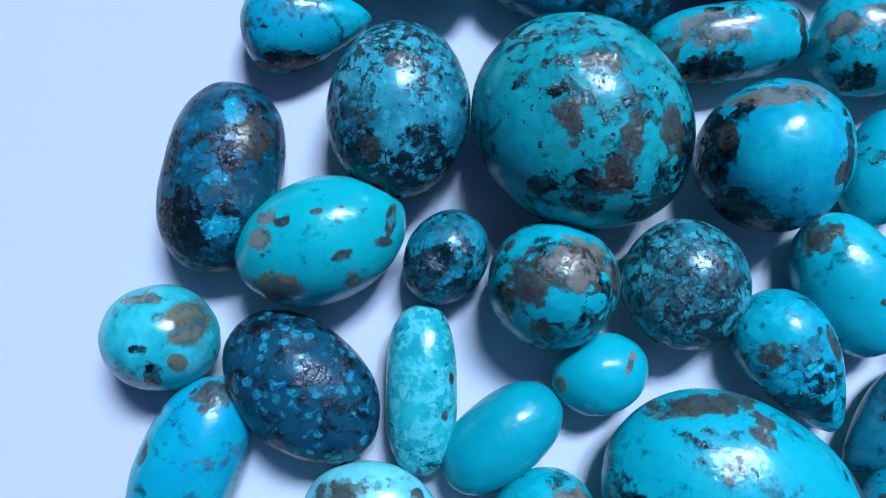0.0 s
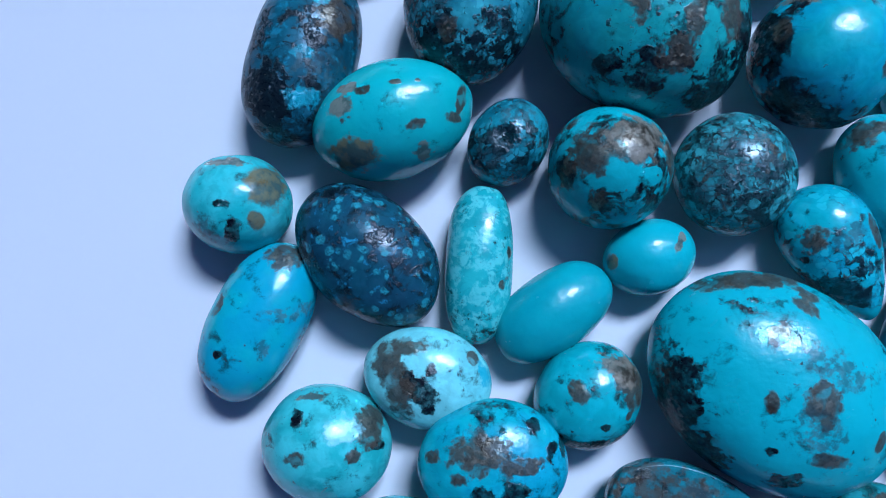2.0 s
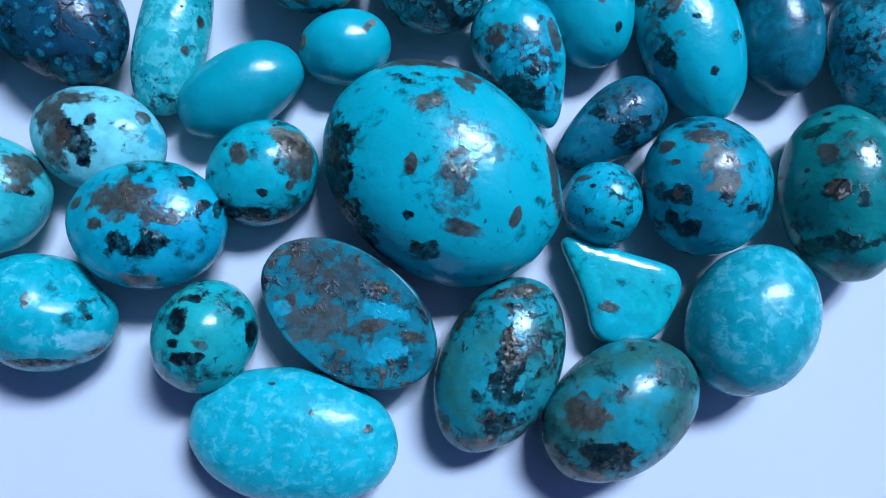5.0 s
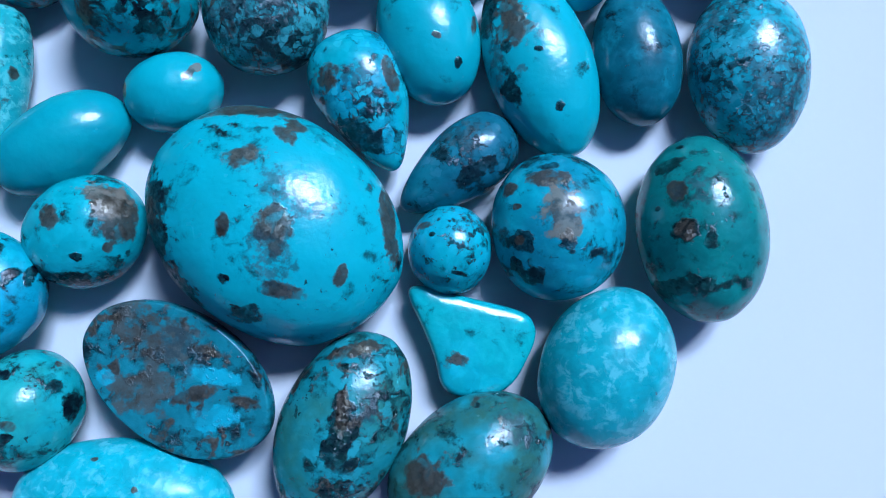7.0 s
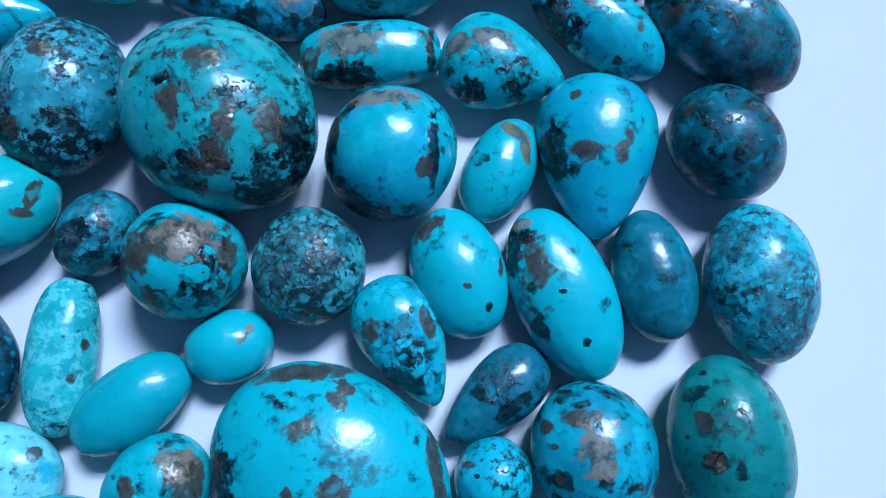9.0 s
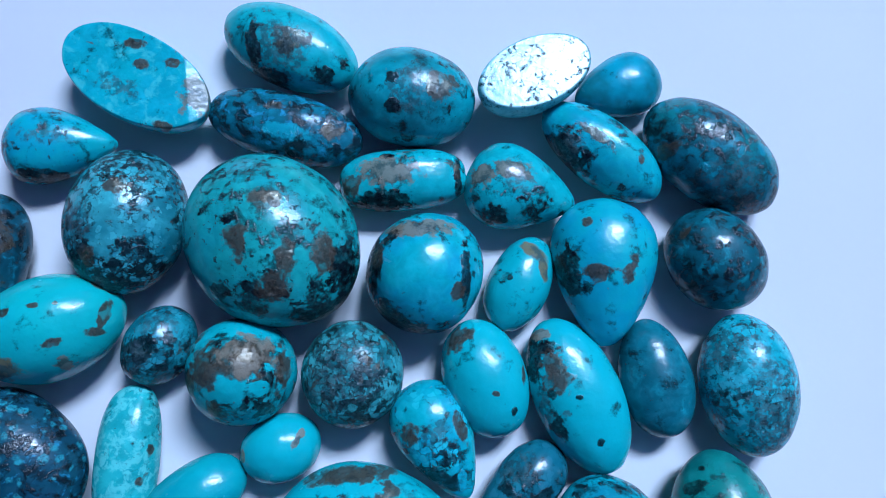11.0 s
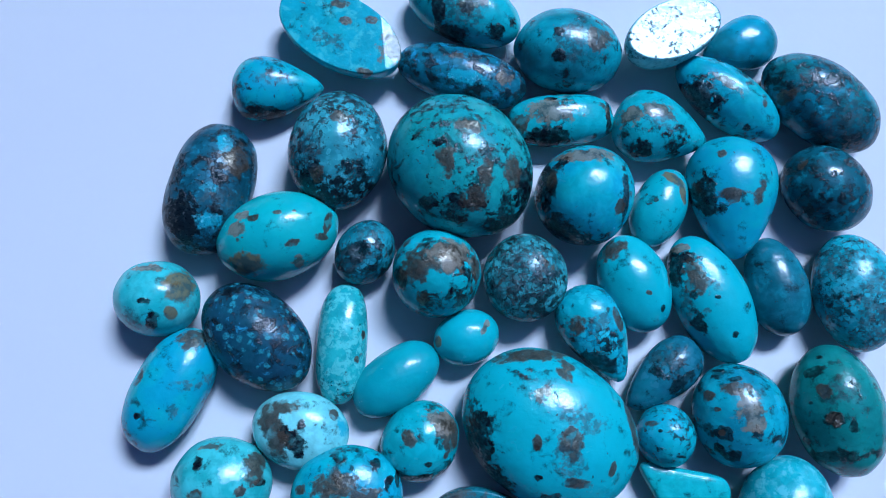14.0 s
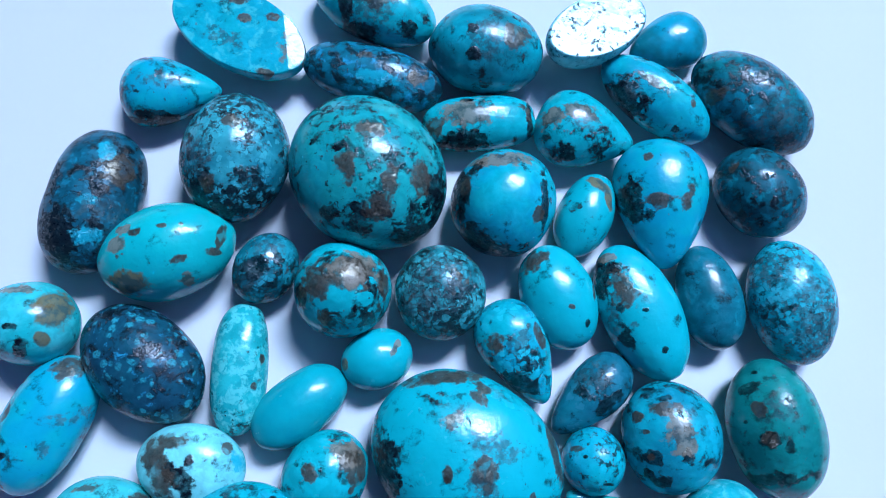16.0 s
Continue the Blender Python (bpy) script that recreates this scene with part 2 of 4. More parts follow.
# Floor, walls and ceiling are unseen, added to enclose and dim the light.
X0, X1, Y0, CEIL, T = -1.5, 1.8, -1.8, 3.0, 0.10
tagged(box_mesh("floor", (X0, Y0, -0.06), (X1, WALL_Y, -0.002), BOARDS), "unseen dark grey floor added under the paper", "floor", kind="structure")
tagged(box_mesh("ceiling", (X0, Y0, CEIL), (X1, WALL_Y, CEIL + T), FILL_BLUE), "unseen dark blue ceiling, added to dim the fill light", "ceiling", kind="structure")
tagged(box_mesh("wall_south", (X0 - T, Y0 - T, -0.06), (X1 + T, Y0, CEIL + T), FILL_BLUE), "unseen dark blue wall, added to dim the fill light", "wall", kind="structure")
tagged(box_mesh("wall_west", (X0 - T, Y0, -0.06), (X0, WALL_Y, CEIL + T), FILL_BLUE), "unseen dark blue wall, added to dim the fill light", "wall", kind="structure")
tagged(box_mesh("wall_east", (X1, Y0, -0.06), (X1 + T, WALL_Y, CEIL + T), FILL_BLUE), "unseen dark blue wall, added to dim the fill light", "wall", kind="structure")
north = tagged(new("wall_north"), "unseen dark blue wall with a window opening, added to dim the fill light", "wall", kind="structure")
for lo, hi in (((X0 - T, WALL_Y, -0.06), (WIN_X0, WALL_Y + T, CEIL + T)), ((WIN_X1, WALL_Y, -0.06), (X1 + T, WALL_Y + T, CEIL + T)),
               ((WIN_X0, WALL_Y, -0.06), (WIN_X1, WALL_Y + T, WIN_Z0)), ((WIN_X0, WALL_Y, WIN_Z1), (WIN_X1, WALL_Y + T, CEIL + T))):
    box_mesh("wall_panel", lo, hi, FILL_BLUE).parent = north
window = tagged(new("window_1"), "white framed window letting in cool daylight", "window", kind="structure")
MID_X = (WIN_X0 + WIN_X1) / 2
for name, lo, hi in (("window_frame", (WIN_X0, WALL_Y + 0.03, WIN_Z0), (WIN_X0 + 0.04, WALL_Y + 0.08, WIN_Z1)),
                     ("window_frame", (WIN_X1 - 0.04, WALL_Y + 0.03, WIN_Z0), (WIN_X1, WALL_Y + 0.08, WIN_Z1)),
                     ("window_frame", (WIN_X0 + 0.04, WALL_Y + 0.03, WIN_Z0), (WIN_X1 - 0.04, WALL_Y + 0.08, WIN_Z0 + 0.04)),
                     ("window_frame", (WIN_X0 + 0.04, WALL_Y + 0.03, WIN_Z1 - 0.04), (WIN_X1 - 0.04, WALL_Y + 0.08, WIN_Z1)),
                     ("mullion", (MID_X - 0.02, WALL_Y + 0.03, WIN_Z0 + 0.04), (MID_X + 0.02, WALL_Y + 0.08, WIN_Z1 - 0.04)),
                     ("window_sill", (WIN_X0 - 0.03, WALL_Y - 0.06, WIN_Z0 - 0.025), (WIN_X1 + 0.03, WALL_Y - 0.001, WIN_Z0))):
    box_mesh(name, lo, hi, PAINT, 0.004).parent = window


def paper_sheet():
    """A large white sheet, lying flat with a hardly visible waviness."""
    n, half = 60, 0.42
    bm = bmesh.new()
    bmesh.ops.create_grid(bm, x_segments=n, y_segments=n, size=half)
    for v in bm.verts:
        far = max(0.0, v.co.xy.length - 0.16)
        v.co.z = 0.006 * far * noise.noise(v.co * 6) - 0.0002
    me = bpy.data.meshes.new("paper_sheet")
    bmesh.ops.solidify(bm, geom=bm.faces[:], thickness=0.0012)
    for f in bm.faces:
        f.smooth = True
    bm.to_mesh(me)
    bm.free()
    me.materials.append(PAPER)
    return tagged(new("paper_sheet", me), "smooth white paper sheet lying flat under the stones", "paper")


sheet = paper_sheet()


# ---- the stones ----
def smooth_mesh(name, co, faces, material):
    me = bpy.data.meshes.new(name)
    me.from_pydata(co.tolist(), [], faces)
    me.polygons.foreach_set("use_smooth", [True] * len(me.polygons))
    me.materials.append(material)
    me.update()
    return me


def unit_ball(level):
    bm = bmesh.new()
    bmesh.ops.create_icosphere(bm, subdivisions=level, radius=1.0)
    co = np.array([v.co[:] for v in bm.verts])
    faces = [[v.index for v in f.verts] for f in bm.faces]
    bm.free()
    return co, faces


BALL = {5: unit_ball(5), 6: unit_ball(6)}


def stone(name, label, seed, x, y, a, b, turn, high, power=2.0, taper=0.0, box=1.0, low=0.42, lean=(0, 0), lump=0.03,
          hole=None, dent=None, facet=None, notch=None, back=False, **look_of):
    """One tumbled stone in millimetres: half length a, half width b, height high; power squares the outline, taper narrows one end,
    box flattens top and sides, low is the share of the height below its widest girth;
    back turns the flat back of a cabochon upwards, with its dome below."""
    unit, faces = BALL[6 if a > 12 else 5]
    q = unit.copy()
    flat = np.hypot(q[:, 0], q[:, 1]) + 1e-9
    c, s = np.abs(q[:, 0]) / flat + 1e-6, np.abs(q[:, 1]) / flat + 1e-6
    q[:, :2] *= ((c**power + s**power) ** (-1 / power) * flat ** (box - 1))[:, None]
    q[:, 2] = np.sign(q[:, 2]) * np.abs(q[:, 2]) ** (box if box < 1 else 1.0)
    if back:
        q[:, 2] = np.where(q[:, 2] > 0, 1 - (1 - np.clip(q[:, 2] / 0.3, 0, 1)) ** 2, q[:, 2])
    if taper:
        u = np.linspace(-1, 1, 400)
        most = (np.sqrt(1 - u * u) * (1 - taper * u)).max()
        q[:, 1] *= (1 - taper * q[:, 0]) / most
        q[:, 2] *= (1 - 0.75 * taper * q[:, 0]) / (1 + 0.3 * taper)
    swell = np.array([noise.noise(Vector(d) * 1.3 + Vector((seed * 3.1, 0, 0))) + 0.35 * noise.noise(Vector(d) * 3.4 + Vector((0, seed * 2.3, 0)))
                      for d in unit])
    q *= (1 + lump * swell)[:, None]
    if notch:
        # a hollow in the outline: its bearing in degrees from the long axis, depth as a share, half width in degrees
        off = (np.degrees(np.arctan2(q[:, 1], q[:, 0])) - notch[0] + 180) % 360 - 180
        q[:, :2] *= (1 - notch[1] * np.exp(-((off / notch[2]) ** 2)))[:, None]
    q[:, 2] *= np.where(q[:, 2] > 0, high * (1 - low), high * low)
    q[:, 0] *= a
    q[:, 1] *= b
    t = radians(turn)
    q[:, :2] = q[:, :2] @ np.array([[math.cos(t), math.sin(t)], [-math.sin(t), math.cos(t)]])
    for place, wide, deep in (((hole, 1.3, 0.8) if hole else (None, 0, 0)), ((dent, 3.2, 0.9) if dent else (None, 0, 0))):
        if place:
            d2 = ((q[:, :2] - np.array(place)) ** 2).sum(1)
            q[:, 2] -= np.where(q[:, 2] > 0, deep * np.exp(-(d2 / wide**2) ** 1.5), 0)
    if facet:
        way = np.array(facet[:3]) / np.linalg.norm(facet[:3])
        over = q @ way
        q -= np.maximum(0, over - (over.max() - facet[3]))[:, None] * way
    q = q @ np.array(Euler((radians(lean[0]), radians(lean[1]), 0)).to_matrix()).T
    q[:, 2] -= q[:, 2].min()
    material = turquoise(name + "_surface", seed, **look_of)
    ob = new(name, smooth_mesh(name, q / 1000, faces, material))
    ob.location = (x / 1000, y / 1000, -0.0001)
    return tagged(ob, label, "turquoise stone", "turquoise stones on the paper")


def wedge_stone(name, label, seed, x, y, corners, high, **look_of):
    """A flat polished stone with a rounded cornered outline, in millimetres, and a bevel round its top."""
    ring = [Vector(c) for c in corners]
    for _ in range(4):
        ring = [p for a, b in zip(ring, ring[1:] + ring[:1]) for p in (a.lerp(b, 0.2), a.lerp(b, 0.8))]
    co, n = [], len(ring)
    for size, z in ((0.78, 0.0), (0.86, 0.12), (0.95, 0.40), (1.0, 0.70), (0.98, 0.83), (0.94, 0.91), (0.87, 0.965), (0.6, 0.99), (0.3, 1.0)):
        co += [(p.x * size, p.y * size, z * high) for p in ring]
    rings = len(co) // n
    faces = [[r * n + k, r * n + (k + 1) % n, (r + 1) * n + (k + 1) % n, (r + 1) * n + k] for r in range(rings - 1) for k in range(n)]
    faces += [list(range(n))[::-1], list(range((rings - 1) * n, rings * n))]
    ob = new(name, smooth_mesh(name, np.array(co) / 1000, faces, turquoise(name + "_surface", seed, **look_of)))
    ob.location = (x / 1000, y / 1000, -0.0001)
    return tagged(ob, label, "turquoise stone", "turquoise stones on the paper")


stone("turquoise_stone", "flat oval turquoise cabochon, bright blue with brown flecks", 1, -28.2, 54.9, 13.6, 7.5, 330, 8.0, low=0.8, back=True, lump=0.02, lean=(3, -2), facet=(0.33, 0.03, 0.94, 0.9),
      base=(0.004, 0.42, 0.50), base2=(0.002, 0.43, 0.47), dk=0.02, br=0.07, brs=1.2, lt=0.3, lts=0.6, ltc=(0.08, 0.56, 0.57),
      # The G mark paints the bright reflection on the right-hand facet.
      marks=(("B", -0.0002, 0.0054, 0.0082, 0.0016, 0.0008, -1), ("B", 0.0066, 0.0020, 0.0083, 0.0013, 0.0008, -1), ("G", 0.0106, -0.0034, 0.0076, 0.0024, 0.0032, -1),
             ("B", 0.0050, -0.0088, 0.0077, 0.0015, 0.0006, -11), ("D", -0.0024, -0.0020, 0.0078, 0.0041, 0.0016, -21), ("B", 0.0013, 0.0015, 0.0081, 0.0013, 0.0008, -1),))

stone("turquoise_stone", "oval turquoise stone with dark pyrite matrix across the top", 2, -3.0, 61.3, 12.3, 7.0, 336, 11.0,
      base=(0.003, 0.42, 0.45), base2=(0.002, 0.43, 0.47), dk=0.08, br=0.04,
      marks=(("D", -0.0006, -0.0027, 0.0105, 0.0054, 0.0039, -21), ("B", 0.0007, -0.0013, 0.0108, 0.0029, 0.0024, -1), ("K", -0.0054, -0.0027, 0.0088, 0.0011, 0.0033, -1),
             ("K", -0.0036, -0.0058, 0.0063, 0.0028, 0.0010, -21), ("T", -0.0026, -0.0028, 0.0101, 0.0014, 0.0009, -1), ("T", 0.0033, -0.0038, 0.0102, 0.0014, 0.0009, -1),
             ("K", 0.0060, -0.0064, 0.0081, 0.0018, 0.0010, -31),))

stone("turquoise_stone", "smooth oval blue turquoise stone with small dark pits", 3, 18.0, 51.7, 11.0, 8.6, 351, 13.4,
      base=(0.003, 0.38, 0.44), base2=(0.004, 0.18, 0.22), dk=0.12, br=0.07,
      marks=(("B", 0.0042, -0.0006, 0.0127, 0.0028, 0.0021, -1), ("K", -0.0033, -0.0039, 0.0120, 0.0012, 0.0009, -1), ("K", -0.0033, 0.0009, 0.0129, 0.0008, 0.0009, -1),
             ("D", -0.0011, -0.0016, 0.0131, 0.0024, 0.0038, -1), ("F", 0.0004, -0.0014, 0.0131, 0.0055, 0.0046, -1),))

# Pale base colours paint the window's glare into a turquoise face.
stone("turquoise_stone", "flat polished turquoise oval with fine dark specks, window glare painted pale", 4, 38.9, 54.9, 10.4, 6.2, 25, 10.0, low=0.86, back=True, lump=0.015, lean=(-3, 0),
      base=(0.30, 0.58, 0.62), base2=(0.55, 0.7, 0.7), dk=0.2, dks=1.8, fl=0.1, br=0.05, rough=0.22,
      marks=(("F", 0.0056, -0.0029, 0.0102, 0.0032, 0.0015, 29), ("F", -0.0058, -0.0058, 0.0103, 0.0028, 0.0009, -21),))

stone("turquoise_stone", "plain blue turquoise drop bead", 5, 54.7, 54.6, 8.0, 5.8, 198, 8.7, taper=0.3,
      cl=0.06, fl=0.004, base=(0.002, 0.36, 0.48), base2=(0.004, 0.18, 0.22), dk=0.02, br=0.03)

stone("turquoise_stone", "smooth light blue turquoise teardrop, darker along its lower edge", 6, -40.7, 43.8, 9.1, 6.6, 1, 10.5, taper=0.5,
      cl=0.06, base=(0.002, 0.43, 0.47), base2=(0.002, 0.36, 0.48), dk=0.1, br=0.0, fl=0.1,
      # K is a thin dark strip along the lower edge.
      marks=(("D", -0.0007, 0.0001, 0.0095, 0.0040, 0.0012, -1), ("K", -0.0005, -0.0058, 0.0059, 0.0056, 0.0007, -1), ("F", -0.0015, -0.0010, 0.0095, 0.0045, 0.0027, -1),))

stone("turquoise_stone", "long dark turquoise bead with blue flecks", 7, -3.6, 47.0, 13.5, 5.9, 345, 9.2, power=2.2,
      lt=0.25, soft=0.75, base=(0.004, 0.22, 0.30), base2=(0.004, 0.12, 0.17), dk=0.4, br=0.05,
      marks=(("L", 0.0008, -0.0024, 0.0088, 0.0032, 0.0012, -11), ("G", 0.0083, -0.0020, 0.0081, 0.0018, 0.0014, -1), ("B", -0.0012, 0.0021, 0.0089, 0.0017, 0.0007, -1),))

stone("turquoise_stone", "barrel turquoise bead half covered in grey matrix", 8, 16.3, 37.6, 10.9, 5.3, 4, 8.9, power=2.6,
      base=(0.002, 0.43, 0.47), base2=(0.003, 0.42, 0.45), dk=0.1, br=0.14,
      marks=(("G", -0.0023, 0.0002, 0.0087, 0.0046, 0.0025, 0), ("K", -0.0031, -0.0043, 0.0068, 0.0045, 0.0014, 0), ("B", -0.0084, -0.0016, 0.0069, 0.0019, 0.0017, 0),
             ("K", 0.0092, -0.0001, 0.0065, 0.0006, 0.0031, 0), ("T", 0.0047, -0.0013, 0.0082, 0.0029, 0.0026, 0), ("K", -0.0025, 0.0031, 0.0078, 0.0010, 0.0005, 0),))

stone("turquoise_stone", "teardrop turquoise with a grey matrix cap", 9, 36.3, 35.6, 9.5, 7.4, 344, 11.1, taper=0.42,
      base=(0.002, 0.43, 0.47), base2=(0.003, 0.42, 0.45), dk=0.1, br=0.08,
      marks=(("G", -0.0071, 0.0014, 0.0088, 0.0028, 0.0017, 35), ("G", -0.0021, 0.0021, 0.0102, 0.0036, 0.0017, -10), ("K", -0.0046, -0.0054, 0.0074, 0.0015, 0.0021, 0),
             ("W", 0.0016, -0.0038, 0.0085, 0.0027, 0.0020, 0), ("D", -0.0007, 0.0002, 0.0102, 0.0024, 0.0019, 0),))

stone("turquoise_stone", "elongated blue turquoise bead with dark upper edge", 10, 50.8, 42.4, 12.2, 6.0, 321, 9.9,
      base=(0.002, 0.43, 0.47), base2=(0.002, 0.36, 0.48), dk=0.12, br=0.04,
      marks=(("T", 0.0002, -0.0039, 0.0091, 0.0029, 0.0026, 0), ("K", -0.0070, -0.0010, 0.0062, 0.0031, 0.0040, 40), ("D", -0.0061, 0.0002, 0.0081, 0.0027, 0.0019, -30),
             ("B", -0.0018, 0.0009, 0.0098, 0.0033, 0.0009, -40), ("T", -0.0069, 0.0054, 0.0082, 0.0024, 0.0015, 0), ("K", 0.0021, -0.0071, 0.0071, 0.0008, 0.0007, 0),
             ("B", 0.0053, -0.0028, 0.0092, 0.0006, 0.0009, 0), ("W", -0.0040, -0.0036, 0.0071, 0.0019, 0.0025, 0),))

stone("turquoise_stone", "dark greenish turquoise pebble with reddish stain", 11, 69.6, 41.2, 13.1, 8.2, 321, 12.4,
      glitter=0.4, soft=0.75, base=(0.004, 0.14, 0.19), base2=(0.004, 0.20, 0.22), dk=0.3, br=0.05, lt=0.3, lts=0.6, ltc=(0.005, 0.26, 0.34),
      marks=(("B", -0.0089, 0.0002, 0.0093, 0.0019, 0.0013, 0), ("D", 0.0003, -0.0058, 0.0109, 0.0057, 0.0046, 0), ("L", -0.0031, -0.0037, 0.0110, 0.0020, 0.0009, -30),))

stone("turquoise_stone", "large rounded turquoise stone densely webbed with dark matrix", 12, -28.0, 30.1, 11.8, 9.5, 84, 15.2,
      soft=0.85, chips=(0.4, 1000), base=(0.05, 0.35, 0.39), base2=(0.005, 0.16, 0.21), dk=0.5, dks=1.1, fl=0.22, br=0.12,
      marks=(("T", -0.0022, 0.0018, 0.0151, 0.0033, 0.0028, 0), ("B", 0.0012, 0.0039, 0.0148, 0.0017, 0.0012, 0), ("T", 0.0072, -0.0029, 0.0116, 0.0014, 0.0043, 0),
             ("W", -0.0014, -0.0081, 0.0128, 0.0053, 0.0033, 0), ("W", 0.0054, -0.0074, 0.0108, 0.0036, 0.0028, 0), ("T", -0.0008, -0.0054, 0.0143, 0.0015, 0.0024, 0),
             ("B", -0.0030, -0.0069, 0.0132, 0.0012, 0.0016, 0), ("D", -0.0040, -0.0018, 0.0145, 0.0022, 0.0035, 0),))

stone("turquoise_stone", "large domed turquoise stone with brown patches and black web", 13, -4.5, 26.4, 14.9, 13.0, 314, 19.9,
      base=(0.010, 0.36, 0.35), base2=(0.006, 0.33, 0.36), dk=0.26, dks=1.0, fl=0.12, br=0.04,
      marks=(("B", 0.0012, 0.0043, 0.0192, 0.0025, 0.0018, 0), ("B", -0.0030, -0.0020, 0.0194, 0.0015, 0.0025, 0), ("B", 0.0040, -0.0045, 0.0189, 0.0014, 0.0025, -20),
             ("B", 0.0090, -0.0034, 0.0168, 0.0016, 0.0027, 0), ("B", 0.0023, -0.0083, 0.0178, 0.0021, 0.0024, 0), ("W", -0.0004, -0.0100, 0.0164, 0.0041, 0.0018, 0),
             ("W", 0.0083, -0.0107, 0.0129, 0.0048, 0.0028, 0), ("K", 0.0121, -0.0060, 0.0127, 0.0017, 0.0040, 0), ("T", 0.0053, -0.0080, 0.0172, 0.0013, 0.0026, 0),
             ("T", 0.0023, -0.0108, 0.0159, 0.0015, 0.0011, 0), ("K", -0.0018, -0.0085, 0.0173, 0.0007, 0.0007, 0), ("F", -0.0052, 0.0075, 0.0177, 0.0043, 0.0024, 0),
             ("F", -0.0083, 0.0033, 0.0176, 0.0024, 0.0011, 0), ("K", -0.0061, -0.0088, 0.0152, 0.0018, 0.0011, 0), ("T", -0.0072, -0.0039, 0.0172, 0.0043, 0.0048, 0),))

stone("turquoise_stone", "round turquoise stone with a clear blue face and dark rim", 14, 19.8, 21.1, 9.9, 9.4, 65, 16.4,
      base=(0.002, 0.43, 0.47), base2=(0.002, 0.36, 0.48), dk=0.16, br=0.06,
      marks=(("T", -0.0009, -0.0011, 0.0163, 0.0061, 0.0059, 0), ("G", -0.0012, 0.0060, 0.0143, 0.0055, 0.0014, 0), ("K", -0.0083, 0.0020, 0.0107, 0.0016, 0.0049, 0),
             # The two lower-left K marks mix dark pyrite rim with painted shade.
             ("K", -0.0063, -0.0068, 0.0096, 0.0029, 0.0019, -20), ("K", -0.0031, -0.0090, 0.0087, 0.0038, 0.0010, -10), ("K", 0.0059, -0.0009, 0.0142, 0.0007, 0.0048, 0),
             ("B", 0.0047, -0.0038, 0.0141, 0.0009, 0.0012, 0), ("K", -0.0052, 0.0051, 0.0129, 0.0017, 0.0009, 40), ("B", -0.0076, 0.0017, 0.0122, 0.0010, 0.0015, 0),))

stone("turquoise_stone", "small teal turquoise bead with orange tip", 15, 35.6, 19.7, 8.4, 5.2, 64, 8.8, taper=0.06,
      cl=0.06, base=(0.003, 0.42, 0.45), base2=(0.002, 0.43, 0.47), dk=0.05, br=0.02,
      marks=(("O", 0.0020, 0.0047, 0.0075, 0.0025, 0.0011, -40), ("O", 0.0035, 0.0020, 0.0074, 0.0008, 0.0024, 10), ("K", -0.0022, 0.0003, 0.0082, 0.0004, 0.0004, 0),))

stone("turquoise_stone", "big blue turquoise drop with three brown patches", 16, 49.8, 21.3, 12.4, 9.0, 268, 13.5, taper=0.36,
      cl=0.06, base=(0.002, 0.36, 0.48), base2=(0.002, 0.43, 0.47), dk=0.05, br=0.03,
      marks=(("B", -0.0041, 0.0072, 0.0108, 0.0009, 0.0007, 0), ("B", -0.0030, -0.0009, 0.0116, 0.0024, 0.0013, 0), ("B", 0.0024, -0.0005, 0.0119, 0.0010, 0.0024, -25),
             ("K", -0.0075, 0.0000, 0.0085, 0.0019, 0.0030, 0), ("K", -0.0060, -0.0027, 0.0093, 0.0018, 0.0021, 0),))

stone("turquoise_stone", "dark navy turquoise pebble, glossy", 17, 68.8, 23.1, 9.2, 7.9, 305, 12.6,
      glitter=0.5, soft=0.85, base=(0.004, 0.13, 0.17), base2=(0.005, 0.09, 0.12), dk=0.36, lt=0.25, lts=0.7, ltc=(0.006, 0.28, 0.34), br=0.08, dks=1.1)

stone("turquoise_stone", "long dark turquoise stone full of pyrite glitter", 18, -52.5, 22.5, 13.2, 8.0, 78, 12.3, power=2.4,
      soft=0.8, chips=(0.25, 700), base=(0.004, 0.11, 0.16), base2=(0.004, 0.06, 0.09), dk=0.45, br=0.06, brs=1.5, lt=0.2, ltc=(0.010, 0.26, 0.36), rough=0.3, fl=0.1, skin=0.34,
      marks=(("L", 0.0038, 0.0079, 0.0105, 0.0014, 0.0019, 0), ("L", 0.0018, -0.0014, 0.0121, 0.0014, 0.0009, 0), ("L", 0.0014, -0.0074, 0.0108, 0.0020, 0.0014, 0),
             ("D", 0.0036, -0.0033, 0.0112, 0.0043, 0.0018, 10), ("B", 0.0060, 0.0040, 0.0102, 0.0025, 0.0028, 0), ("K", -0.0035, -0.0076, 0.0106, 0.0025, 0.0042, 0),))

